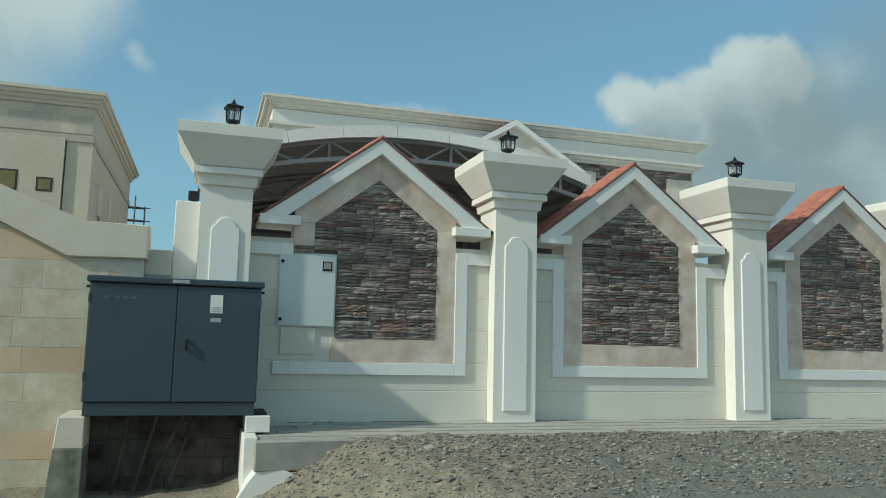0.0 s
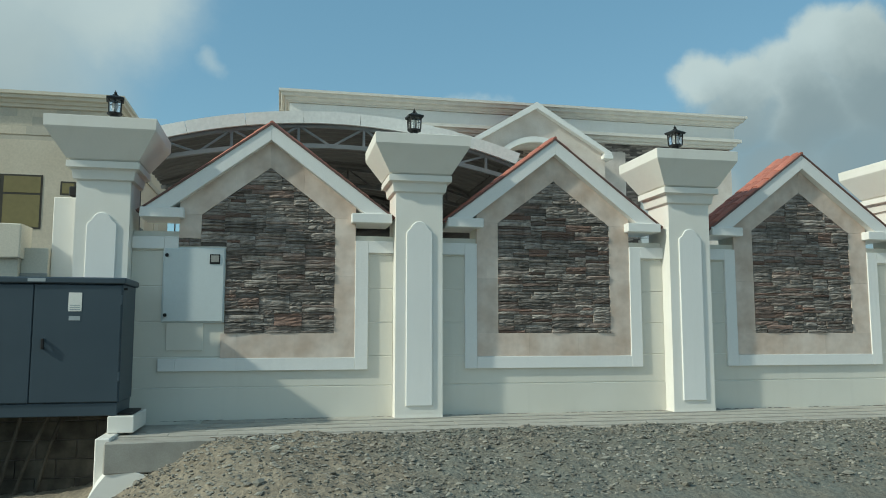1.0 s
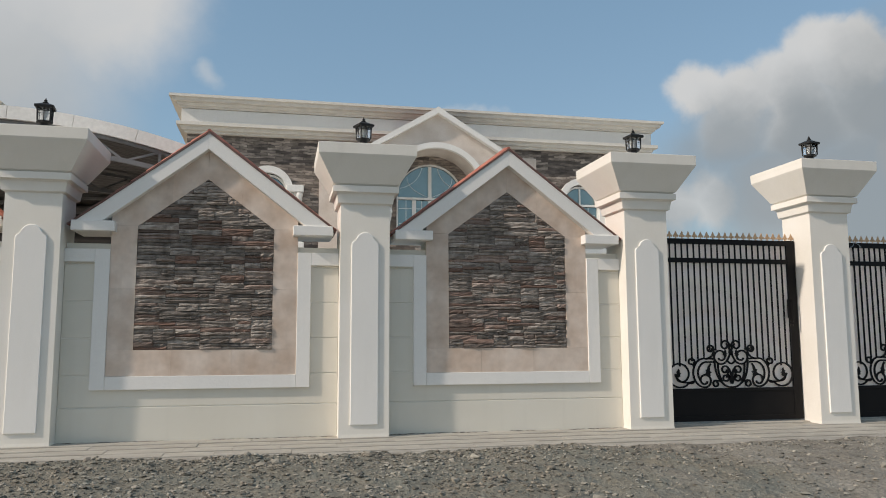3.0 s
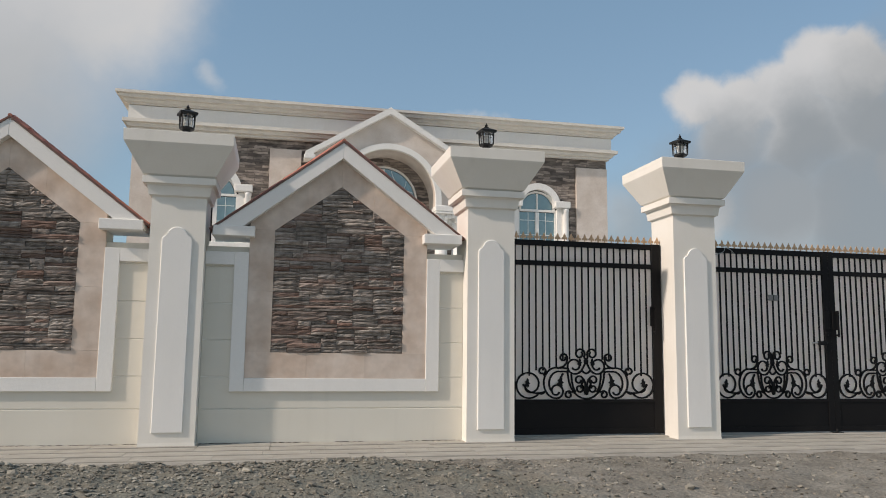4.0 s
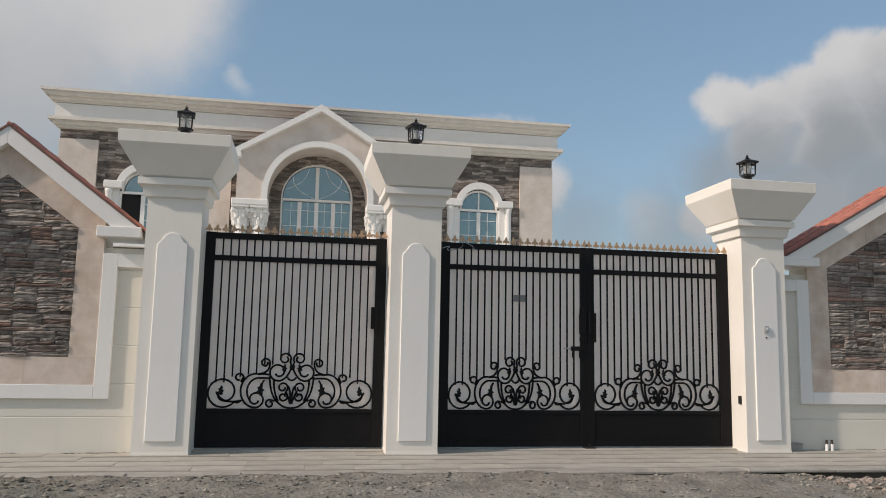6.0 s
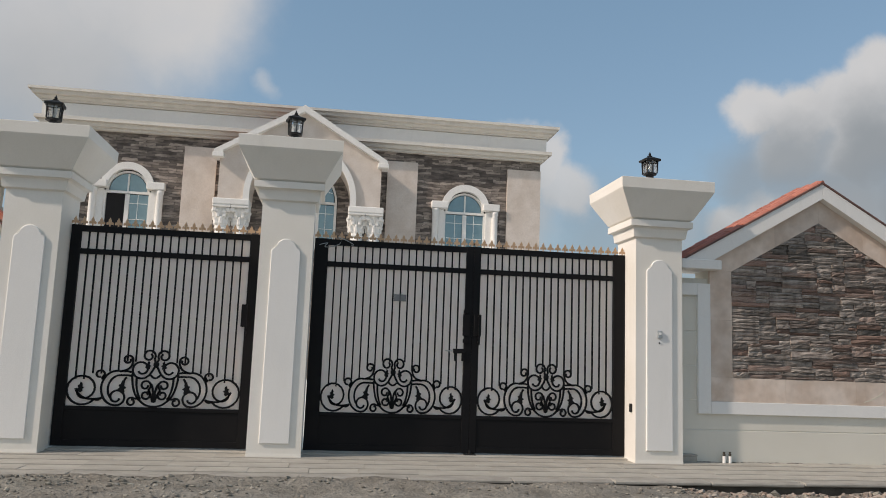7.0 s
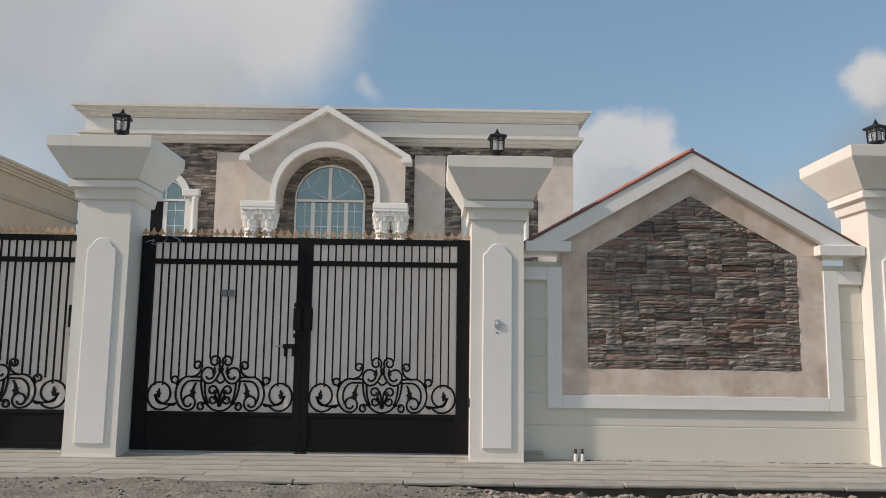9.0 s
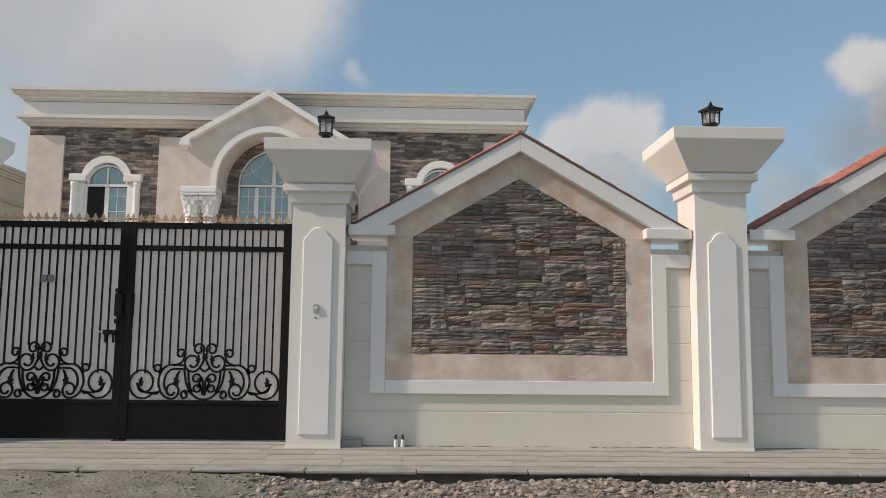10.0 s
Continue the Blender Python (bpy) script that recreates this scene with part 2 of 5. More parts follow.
SHEET = translucent_sheet()
STEEL = material("brushed_steel", (0.55, 0.55, 0.54), 0.32, 0.9, grain=120)
CABINET = material("slate_blue_cabinet_paint", (0.036, 0.056, 0.074), 0.45, second=(0.045, 0.067, 0.086), scale=2.0, amount=0.7, grain=160, bump=0.05, dist=0.003, streak=0.07)
METERBOX = material("pale_grey_grp_box", (0.60, 0.645, 0.645), 0.38, second=(0.55, 0.59, 0.59), scale=1.4, amount=0.6, grain=100, bump=0.03)
RUBBER = material("black_plastic", (0.02, 0.02, 0.02), 0.5, grain=90)
PAPER = material("notice_label", (0.78, 0.77, 0.72), 0.55, grain=90, bump=0.02)
GREYLABEL = material("grey_label", (0.36, 0.40, 0.42), 0.5, grain=90, bump=0.02)
SAND = material("sandstone_block", (0.62, 0.56, 0.445), 0.8, second=(0.50, 0.43, 0.31), scale=3.5, amount=1.0, grain=26, bump=0.35, piece=0.07, streak=0.12)
PEACH = material("peach_sandstone_block", (0.60, 0.46, 0.33), 0.8, second=(0.54, 0.40, 0.28), scale=3, amount=0.7, grain=60, bump=0.2, piece=0.05)
COPING = material("cast_sandstone_coping", (0.64, 0.59, 0.49), 0.8, second=(0.58, 0.52, 0.42), scale=3, amount=0.6, grain=50, bump=0.2, dist=0.006)
PLASTER = material("grey_cement_plaster", (0.36, 0.355, 0.325), 0.9, second=(0.27, 0.265, 0.24), scale=3.5, amount=0.8, grain=40, bump=0.3, streak=0.2)
PITWALL = material("dark_mottled_block", (0.10, 0.088, 0.068), 0.9, second=(0.028, 0.023, 0.017), scale=4.5, amount=1.0, grain=30, bump=0.4, streak=0.25, piece=0.15)
MOSSY = material("mossy_cement", (0.30, 0.29, 0.235), 0.9, second=(0.12, 0.125, 0.09), scale=5, amount=1.0, grain=40, bump=0.3, streak=0.3)
CONCRETE = material("pavement_concrete", (0.42, 0.40, 0.355), 0.88, second=(0.32, 0.30, 0.26), scale=3.0, amount=0.8, grain=70, bump=0.25, dist=0.006, piece=0.06)
KERB = material("kerb_concrete", (0.37, 0.352, 0.312), 0.88, second=(0.26, 0.245, 0.215), scale=4.0, amount=0.8, grain=70, bump=0.3, dist=0.006, piece=0.06)


FOOTING = material("dark_footing", (0.12, 0.108, 0.09), 0.95, second=(0.075, 0.066, 0.055), scale=5, amount=1.0, grain=40, bump=0.5)


def ground_material():
    """Tan diggings, grey crushed stone and pale compacted dust, one passing into the next along the street."""
    m = bpy.data.materials.new("gravelly_ground")
    m.use_nodes = True
    nt = m.node_tree
    N, L = nt.nodes.new, nt.links.new
    b = nt.nodes["Principled BSDF"]
    b.inputs["Roughness"].default_value = 0.95
    tc, sep = N("ShaderNodeTexCoord"), N("ShaderNodeSeparateXYZ")
    L(tc.outputs["Object"], sep.inputs[0])
    noises = []
    for sc, det in ((0.7, 5.0), (3.5, 6.0), (26.0, 5.0)):
        n = N("ShaderNodeTexNoise")
        n.inputs["Scale"].default_value, n.inputs["Detail"].default_value = sc, det
        L(tc.outputs["Object"], n.inputs["Vector"])
        noises.append(n)
    wob = N("ShaderNodeMath")
    wob.operation = "MULTIPLY_ADD"
    L(noises[0].outputs["Fac"], wob.inputs[0])
    wob.inputs[1].default_value = 9.0
    L(sep.outputs["X"], wob.inputs[2])
    layer = None
    tones = (((0.275, 0.235, 0.175), (0.175, 0.148, 0.11)), ((0.163, 0.167, 0.142), (0.178, 0.163, 0.128)), ((0.255, 0.24, 0.205), (0.17, 0.155, 0.128)))
    for i, (ca, cb) in enumerate(tones):
        mx, r = N("ShaderNodeMix"), N("ShaderNodeMapRange")
        mx.data_type = "RGBA"
        mx.inputs[6].default_value, mx.inputs[7].default_value = (*ca, 1), (*cb, 1)
        r.inputs["From Min"].default_value, r.inputs["From Max"].default_value = 0.35, 0.68
        L(noises[1].outputs["Fac"], r.inputs["Value"]), L(r.outputs[0], mx.inputs[0])
        if layer is None:
            layer = mx.outputs[2]
            continue
        step, jn = N("ShaderNodeMapRange"), N("ShaderNodeMix")
        step.interpolation_type = "SMOOTHSTEP"
        edge = 7.6 if i == 1 else 15.0
        step.inputs["From Min"].default_value, step.inputs["From Max"].default_value = edge - 0.9, edge + 0.9
        L(wob.outputs[0], step.inputs["Value"])
        jn.data_type = "RGBA"
        L(step.outputs[0], jn.inputs[0]), L(layer, jn.inputs[6]), L(mx.outputs[2], jn.inputs[7])
        layer = jn.outputs[2]
    grain = N("ShaderNodeMapRange")
    for k, v in (("From Min", 0.3), ("From Max", 0.7), ("To Min", 0.72), ("To Max", 1.22)):
        grain.inputs[k].default_value = v
    L(noises[2].outputs["Fac"], grain.inputs["Value"])
    hsv = N("ShaderNodeHueSaturation")
    L(layer, hsv.inputs["Color"]), L(grain.outputs[0], hsv.inputs["Value"]), L(hsv.outputs[0], b.inputs["Base Color"])
    bp = N("ShaderNodeBump")
    bp.inputs["Strength"].default_value, bp.inputs["Distance"].default_value = 0.9, 0.03
    L(noises[2].outputs["Fac"], bp.inputs["Height"]), L(bp.outputs[0], b.inputs["Normal"])
    return m


EARTH = ground_material()
RUBBLE = material("broken_brick_rubble", (0.30, 0.225, 0.18), 0.92, second=(0.30, 0.275, 0.24), scale=14, amount=1.0, grain=60, bump=0.4, piece=0.4, island=True)
GRAVEL = material("crushed_stone", (0.25, 0.243, 0.21), 0.92, second=(0.195, 0.17, 0.135), scale=0.9, amount=0.8, grain=90, bump=0.4, piece=0.5, hue=0.12, island=True)
HOUSE_CREAM = material("house_cream_render", (0.68, 0.605, 0.54), 0.75, second=(0.57, 0.485, 0.415), scale=1.5, amount=0.9, grain=20, bump=0.1)
HOUSE_WHITE = material("house_white_moulding", (0.80, 0.785, 0.75), 0.65, second=(0.74, 0.72, 0.67), scale=0.8, amount=0.5, grain=25, bump=0.05, streak=0.05)
HOUSE_BAND = material("house_tan_moulding", (0.74, 0.70, 0.63), 0.7, grain=25, bump=0.05)
HOUSE_STONE = house_stone()
NB_WALL = material("neighbour_sandstone", (0.60, 0.53, 0.42), 0.8, second=(0.54, 0.465, 0.36), scale=0.7, amount=0.8, grain=14, bump=0.1, piece=0.05)
NB_GREY = material("neighbour_grey_sandstone", (0.50, 0.455, 0.375), 0.8, grain=20, piece=0.05)
FRAME_DARK = material("bronze_window_frame", (0.055, 0.045, 0.032), 0.45, 0.3, grain=60)
PANE_AMBER = material("amber_reflective_pane", (0.23, 0.175, 0.075), 0.12, 0.5, second=(0.27, 0.21, 0.10), scale=0.5, grain=5, bump=0.0)
PANE_BLUE = material("blue_tinted_pane", (0.23, 0.33, 0.345), 0.08, 0.5, second=(0.27, 0.37, 0.38), scale=0.4, grain=5, bump=0.0)
# near-black colour standing in for the shade of the rooms inside
UNLIT_BLACK = material("unlit_room_black", (0.012, 0.011, 0.011), 0.9, grain=20)
SHEETMETAL = material("corrugated_sheet_steel", (0.115, 0.109, 0.109), 0.6, 0.2, second=(0.08, 0.076, 0.076), scale=2, grain=40, bump=0.05)
TRUSS = material("galvanised_truss_paint", (0.22, 0.222, 0.225), 0.5, 0.2, second=(0.18, 0.18, 0.18), scale=6, grain=60)
LAMPGLASS = glass("clear_lamp_glass", (0.95, 0.96, 0.95), 0.05)
MARK = material("faded_stencil", (0.075, 0.098, 0.12), 0.5, grain=90, bump=0.02)
for m_, lev in ((BLACK_METAL, 0.15), (RUBBER, 0.25)):
    m_.node_tree.nodes["Principled BSDF"].inputs["Specular IOR Level"].default_value = lev
BULB = material("white_lamp_bulb", (0.82, 0.82, 0.80), 0.4, grain=30, bump=0.0)


# ---- mesh tools ----
def part(name, bm, mat, parent=None, label="", smooth=False):
    me = bpy.data.meshes.new(name)
    bmesh.ops.recalc_face_normals(bm, faces=bm.faces)
    bm.to_mesh(me)
    bm.free()
    me.materials.append(mat)
    if smooth:
        me.polygons.foreach_set("use_smooth", [True] * len(me.polygons))
    ob = new(name, me)
    ob.parent = parent
    if label:
        ob["label"] = label
    return ob


def thing(name, label, category, group="", kind="", at=(0, 0, 0)):
    ob = new(name)
    ob.empty_display_size = 0.2
    ob.location = at
    return tagged(ob, label, category, group, kind)


def box(bm, x0, x1, y0, y1, z0, z1, bevel=0.0):
    r = bmesh.ops.create_cube(bm, size=1.0, matrix=Matrix.LocRotScale(((x0 + x1) / 2, (y0 + y1) / 2, (z0 + z1) / 2), None, (x1 - x0, y1 - y0, z1 - z0)))
    if bevel:
        edges = {e for v in r["verts"] for e in v.link_edges}
        bmesh.ops.bevel(bm, geom=list(edges), offset=bevel, segments=1, affect="EDGES")
    return bm


def bx(x0, x1, y0, y1, z0, z1, bevel=0.0):
    return box(bmesh.new(), x0, x1, y0, y1, z0, z1, bevel)


def prism(bm, poly, y0, y1, bevel=0.0):
    """A polygon of (x, z) run from y0 to y1."""
    a = [bm.verts.new((x, y0, z)) for x, z in poly]
    b = [bm.verts.new((x, y1, z)) for x, z in poly]
    n = len(poly)
    faces = [bm.faces.new(a), bm.faces.new(b[::-1])]
    for i in range(n):
        faces.append(bm.faces.new((a[i], b[i], b[(i + 1) % n], a[(i + 1) % n])))
    if bevel:
        bmesh.ops.bevel(bm, geom=list(faces[0].edges), offset=bevel, segments=1, affect="EDGES")
    return bm


def loft(bm, sections, cx=0.0, cy=0.0):
    """Rectangles (half x, half y, z) joined one above another, closed at both ends."""
    rings = []
    for hx, hy, z in sections:
        rings.append([bm.verts.new((cx + sx * hx, cy + sy * hy, z)) for sx, sy in ((-1, -1), (1, -1), (1, 1), (-1, 1))])
    for a, b in zip(rings, rings[1:]):
        for i in range(4):
            bm.faces.new((a[i], a[(i + 1) % 4], b[(i + 1) % 4], b[i]))
    bm.faces.new(rings[0][::-1]), bm.faces.new(rings[-1])
    return bm


def lathe(bm, profile, n=10, cx=0.0, cy=0.0):
    rings = []
    for r, z in profile:
        rings.append([bm.verts.new((cx + r * math.cos(2 * math.pi * i / n), cy + r * math.sin(2 * math.pi * i / n), z)) for i in range(n)])
    for a, b in zip(rings, rings[1:]):
        for i in range(n):
            bm.faces.new((a[i], a[(i + 1) % n], b[(i + 1) % n], b[i]))
    bm.faces.new(rings[0][::-1]), bm.faces.new(rings[-1])
    return bm


def sweep(bm, pts, w, d, y=0.0):
    """A flat bar of width w and depth d along points (x, z) in an upright plane."""
    rings = []
    for i, (x, z) in enumerate(pts):
        a, b = pts[max(i - 1, 0)], pts[min(i + 1, len(pts) - 1)]
        tx, tz = b[0] - a[0], b[1] - a[1]
        ln = math.hypot(tx, tz) or 1
        nx, nz = -tz / ln * w / 2, tx / ln * w / 2
        rings.append([bm.verts.new(p) for p in ((x + nx, y - d / 2, z + nz), (x - nx, y - d / 2, z - nz), (x - nx, y + d / 2, z - nz), (x + nx, y + d / 2, z + nz))])
    for a, b in zip(rings, rings[1:]):
        for i in range(4):
            bm.faces.new((a[i], a[(i + 1) % 4], b[(i + 1) % 4], b[i]))
    bm.faces.new(rings[0][::-1]), bm.faces.new(rings[-1])
    return bm


def rod(bm, a, b, r, n=8):
    a, b = Vector(a), Vector(b)
    q = (b - a).to_track_quat("Z", "Y").to_matrix()
    rings = [[bm.verts.new(p + q @ Vector((r * math.cos(2 * math.pi * i / n), r * math.sin(2 * math.pi * i / n), 0))) for i in range(n)] for p in (a, b)]
    for i in range(n):
        bm.faces.new((rings[0][i], rings[0][(i + 1) % n], rings[1][(i + 1) % n], rings[1][i]))
    bm.faces.new(rings[0][::-1]), bm.faces.new(rings[1])
    return bm


def clip(poly, nx, nz, c):
    """The part of a polygon of (x, z) where nx*x + nz*z <= c."""
    out = []
    for (x0, z0), (x1, z1) in zip(poly, poly[1:] + poly[:1]):
        d0, d1 = nx * x0 + nz * z0 - c, nx * x1 + nz * z1 - c
        if d0 <= 0:
            out.append((x0, z0))
        if d0 * d1 < 0:
            s = d0 / (d0 - d1)
            out.append((x0 + s * (x1 - x0), z0 + s * (z1 - z0)))
    return out


def area(poly):
    return abs(sum(a[0] * b[1] - b[0] * a[1] for a, b in zip(poly, poly[1:] + poly[:1]))) / 2


# ---- plan ----
FRONT = 10.0                 # front of the pillars
WALL = 10.22                 # face of the wall between them
PY = FRONT + 0.295           # middle of the pillars
# middle x, top of the cap, half width of the cap
PILLARS = [(-0.115, 3.46, 0.60), (3.594, 3.45, 0.595), (7.277, 3.43, 0.585), (10.928, 3.475, 0.59), (13.655, 3.52, 0.58), (18.11, 3.35, 0.585), (22.635, 3.54, 0.62)]


# ---- ground ----
def smooth(a, b, v):
    s = min(max((v - a) / (b - a), 0.0), 1.0)
    return s * s * (3 - 2 * s)


KERB_Y = 8.9


def ground_z(x, y):
    if y > 10.4:
        return -0.03 if y < 60 else -0.03 - 0.6 * smooth(60, 90, y)
    if y > KERB_Y + 0.02 and x > 0.25:
        return -0.22
    near = -0.62 + 0.62 * smooth(0.1, 1.6, x + 0.35 * (y - 8.5)) - 0.03
    near += -0.025 * smooth(8.5, 12.0, x) - 0.085 * smooth(16.6, 18.6, x)
    near += 0.03 * noise.noise((x * 0.7, y * 0.7, 3.0))
    z = near + (-0.62 - near) * smooth(8.5, 3.0, y)
    calm = 1.0 - 0.55 * smooth(9.5, 12.0, x)
    z += smooth(5.4, 6.6, y) * (0.035 * noise.noise((x * 2.3, y * 2.3, 0.0)) + calm * (0.022 * noise.noise((x * 7, y * 7, 1.0)) + 0.022 * noise.noise((x * 17, y * 17, 2.0))))
    if abs(x) > 60 or y < -30:
        z = -0.62
    return z


def build_ground():
    xs = [-900, -300, -120, -60, -30, -15, -9, -6, -4] + [-3 + 0.045 * i for i in range(0, 640)] + [26.5, 28, 31, 36, 45, 70, 130, 300, 900]
    ys = [-900, -300, -100, -40, -20, -10, -5, -2, 0, 1.5, 3, 4, 4.7, 5.3, 5.8] + [6.2 + 0.045 * i for i in range(0, 60)] + [8.905, 8.95, 9.3, 10.1, 10.39, 10.45, 12, 20, 40, 58, 75, 100, 200, 400, 1200]
    nx = len(xs)
    verts = [(x, y, ground_z(x, y)) for y in ys for x in xs]
    faces = [(j * nx + i, j * nx + i + 1, (j + 1) * nx + i + 1, (j + 1) * nx + i) for j in range(len(ys) - 1) for i in range(nx - 1)]
    me = bpy.data.meshes.new("ground")
    me.from_pydata(verts, [], faces)
    me.materials.append(EARTH)
    me.polygons.foreach_set("use_smooth", [True] * len(me.polygons))
    return tagged(new("ground", me), "grey-brown gravelly earth banked up against the pavement", "ground", kind="structure")


build_ground()


def rock_shapes(n):
    shapes = []
    rnd = random.Random(4)
    for _ in range(n):
        bm = bmesh.new()
        bmesh.ops.create_icosphere(bm, subdivisions=1, radius=1.0)
        for v in bm.verts:
            v.co *= rnd.uniform(0.5, 1.3)
        bm.verts.ensure_lookup_table()
        vs = np.array([v.co[:] for v in bm.verts])
        fs = np.array([[v.index for v in f.verts] for f in bm.faces])
        shapes.append((vs, fs))
        bm.free()
    return shapes


def build_gravel():
    rnd = random.Random(11)
    shapes = rock_shapes(14)
    vs, fs, base = [], [], 0
    for i in range(52000):
        x = rnd.uniform(-1.2, 25.5)
        y = 8.86 - 2.5 * rnd.random() ** 1.25
        if x < 0.6 and rnd.random() < 0.5:
            continue
        if x > 9 and rnd.random() > (0.10 + 0.22 * smooth(14.5, 12.5, x) + 0.2 * smooth(11, 9, x) if x < 17.5 else 0.42):
            continue
        r = 0.005 + 0.022 * rnd.random() ** 3.0 + (0.04 * rnd.random() if rnd.random() < (0.02 if x < 9 or x > 17.5 else 0.006) else 0)
        if x > 16 and y > 8.55:
            r *= 1.1
        v, f = shapes[i % 14]
        m = np.array((Euler((rnd.uniform(0, 6.28), rnd.uniform(0, 6.28), rnd.uniform(0, 6.28))).to_matrix()))
        sc = np.array((rnd.uniform(0.8, 1.4), rnd.uniform(0.7, 1.1), rnd.uniform(0.35, 0.7))) * r
        p = (v @ m.T) * sc + np.array((x, y, ground_z(x, y) + 0.25 * r))
        vs.append(p), fs.append(f + base)
        base += len(v)
    me = bpy.data.meshes.new("loose_gravel")
    me.from_pydata(np.concatenate(vs).tolist(), [], np.concatenate(fs).tolist())
    me.materials.append(GRAVEL)
    return tagged(new("loose_gravel", me), "grey crushed stone lying loose on the bank", "gravel", kind="stuff")


build_gravel()


# ---- boundary pillars ----
def pillar(cx, top, half, bell=False):
    p = thing("pillar", "cream painted square pillar with a flared white cap", "pillar", "boundary pillars", at=(cx, PY, 0))
    h = 0.295
    part("shaft", loft(bmesh.new(), [(h + 0.012, h + 0.012, -0.12), (h + 0.004, h + 0.004, 0.0), (h, h, 0.03), (h, h, top - 0.69)]), PILLAR, p)
    part("neck_moulding", loft(bmesh.new(), [(h, h, top - 0.692), (h + 0.035, h + 0.035, top - 0.675), (h + 0.05, h + 0.05, top - 0.575), (h + 0.062, h + 0.062, top - 0.56),
                                             (h + 0.1, h + 0.1, top - 0.55), (h + 0.1, h + 0.1, top - 0.475), (h + 0.06, h + 0.06, top - 0.47)]), PILLAR, p)
    part("cap", loft(bmesh.new(), [(h + 0.055, h + 0.055, top - 0.472), (h + 0.1, h + 0.1, top - 0.45), (half - 0.012, half - 0.012, top - 0.145),
                                   (half - 0.004, half - 0.004, top - 0.128), (half, half, top - 0.004), (half - 0.006, half - 0.006, top)]), PILLAR, p, "flared cream cap with an upright rim")
    poly = [(-0.163, 0.137), (0.163, 0.137), (0.163, 2.262), (0.150, 2.285), (0.130, 2.297), (0.108, 2.300)]
    poly += [(0.104 * math.cos(t_), 2.312 + 0.09 * math.sin(t_)) for t_ in [math.pi * k / 14 for k in range(0, 15)]]
    poly += [(-0.108, 2.300), (-0.130, 2.297), (-0.150, 2.285), (-0.163, 2.262)]
    part("raised_panel", prism(bmesh.new(), poly, -h - 0.02, -h + 0.01, 0.006), WHITE, p, "white arched panel standing proud of the shaft")
    if bell:
        b = thing("doorbell_panel", "small grey metal bell push on the pillar panel", "doorbell", at=(cx - 0.005, FRONT - 0.02, 1.5))
        part("housing", bx(-0.03, 0.03, -0.022, 0.0, -0.045, 0.045, 0.006), STEEL, b)
        part("push_button", push(), WHITE, b)
        part("screw", rod(bmesh.new(), (0, -0.008, -0.1), (0, 0.0, -0.1), 0.01), RUBBER, b)
    return p


def push():
    return rod(bmesh.new(), (0, -0.03, 0.01), (0, -0.02, 0.01), 0.016, 10)


def lantern(cx, z, spin):
    """A black post-top lantern with a glazed square body."""
    l = thing("post_lantern", "black metal lantern with clear glass on a pillar cap", "lantern", "pillar lanterns", at=(cx, PY, z + 0.14))
    l.rotation_euler = (0, 0, spin)
    part("base", lathe(bmesh.new(), [(0.09, -0.14), (0.09, -0.12), (0.05, -0.10), (0.05, 0.03), (0.085, 0.038), (0.09, 0.06)], 8), RUBBER, l)
    for sx, sy in ((-1, -1), (1, -1), (1, 1), (-1, 1)):
        part("corner_post", rod(bmesh.new(), (sx * 0.066, sy * 0.066, 0.055), (sx * 0.072, sy * 0.072, 0.215), 0.009, 6), RUBBER, l)
    for k in range(4):
        a = k * math.pi / 2
        c, s = math.cos(a), math.sin(a)
        part("glazing_bar", rod(bmesh.new(), (0.066 * c, 0.066 * s, 0.055), (0.08 * c, 0.08 * s, 0.215), 0.004, 6), RUBBER, l)
        part("side_rail", rod(bmesh.new(), (0.076 * c - 0.074 * s, 0.076 * s + 0.074 * c, 0.175), (0.076 * c + 0.074 * s, 0.076 * s - 0.074 * c, 0.175), 0.004, 6), RUBBER, l)
    part("glass", loft(bmesh.new(), [(0.062, 0.062, 0.06), (0.067, 0.067, 0.213)]), LAMPGLASS, l, "clear glass body")
    part("bulb", lathe(bmesh.new(), [(0.014, 0.06), (0.02, 0.09), (0.036, 0.13), (0.036, 0.17), (0.02, 0.198)], 10), BULB, l, "white lamp bulb", True)
    part("roof", loft(bmesh.new(), [(0.098, 0.098, 0.212), (0.102, 0.102, 0.238), (0.055, 0.055, 0.262), (0.028, 0.028, 0.276)]), RUBBER, l)
    part("finial", lathe(bmesh.new(), [(0.03, 0.275), (0.034, 0.288), (0.014, 0.296), (0.02, 0.312), (0.008, 0.326), (0.003, 0.345)], 8), RUBBER, l)
    return l


for i, (cx, top, half) in enumerate(PILLARS):
    pillar(cx, top, half, bell=(i == 5))
    lantern(cx + (0.02, -0.02, 0.0, 0.01, 0.0, 0.01, 0.03)[i], top, (0.2, 0.1, 0.35, 0.15, 0.25, 0.1, 0.3)[i])


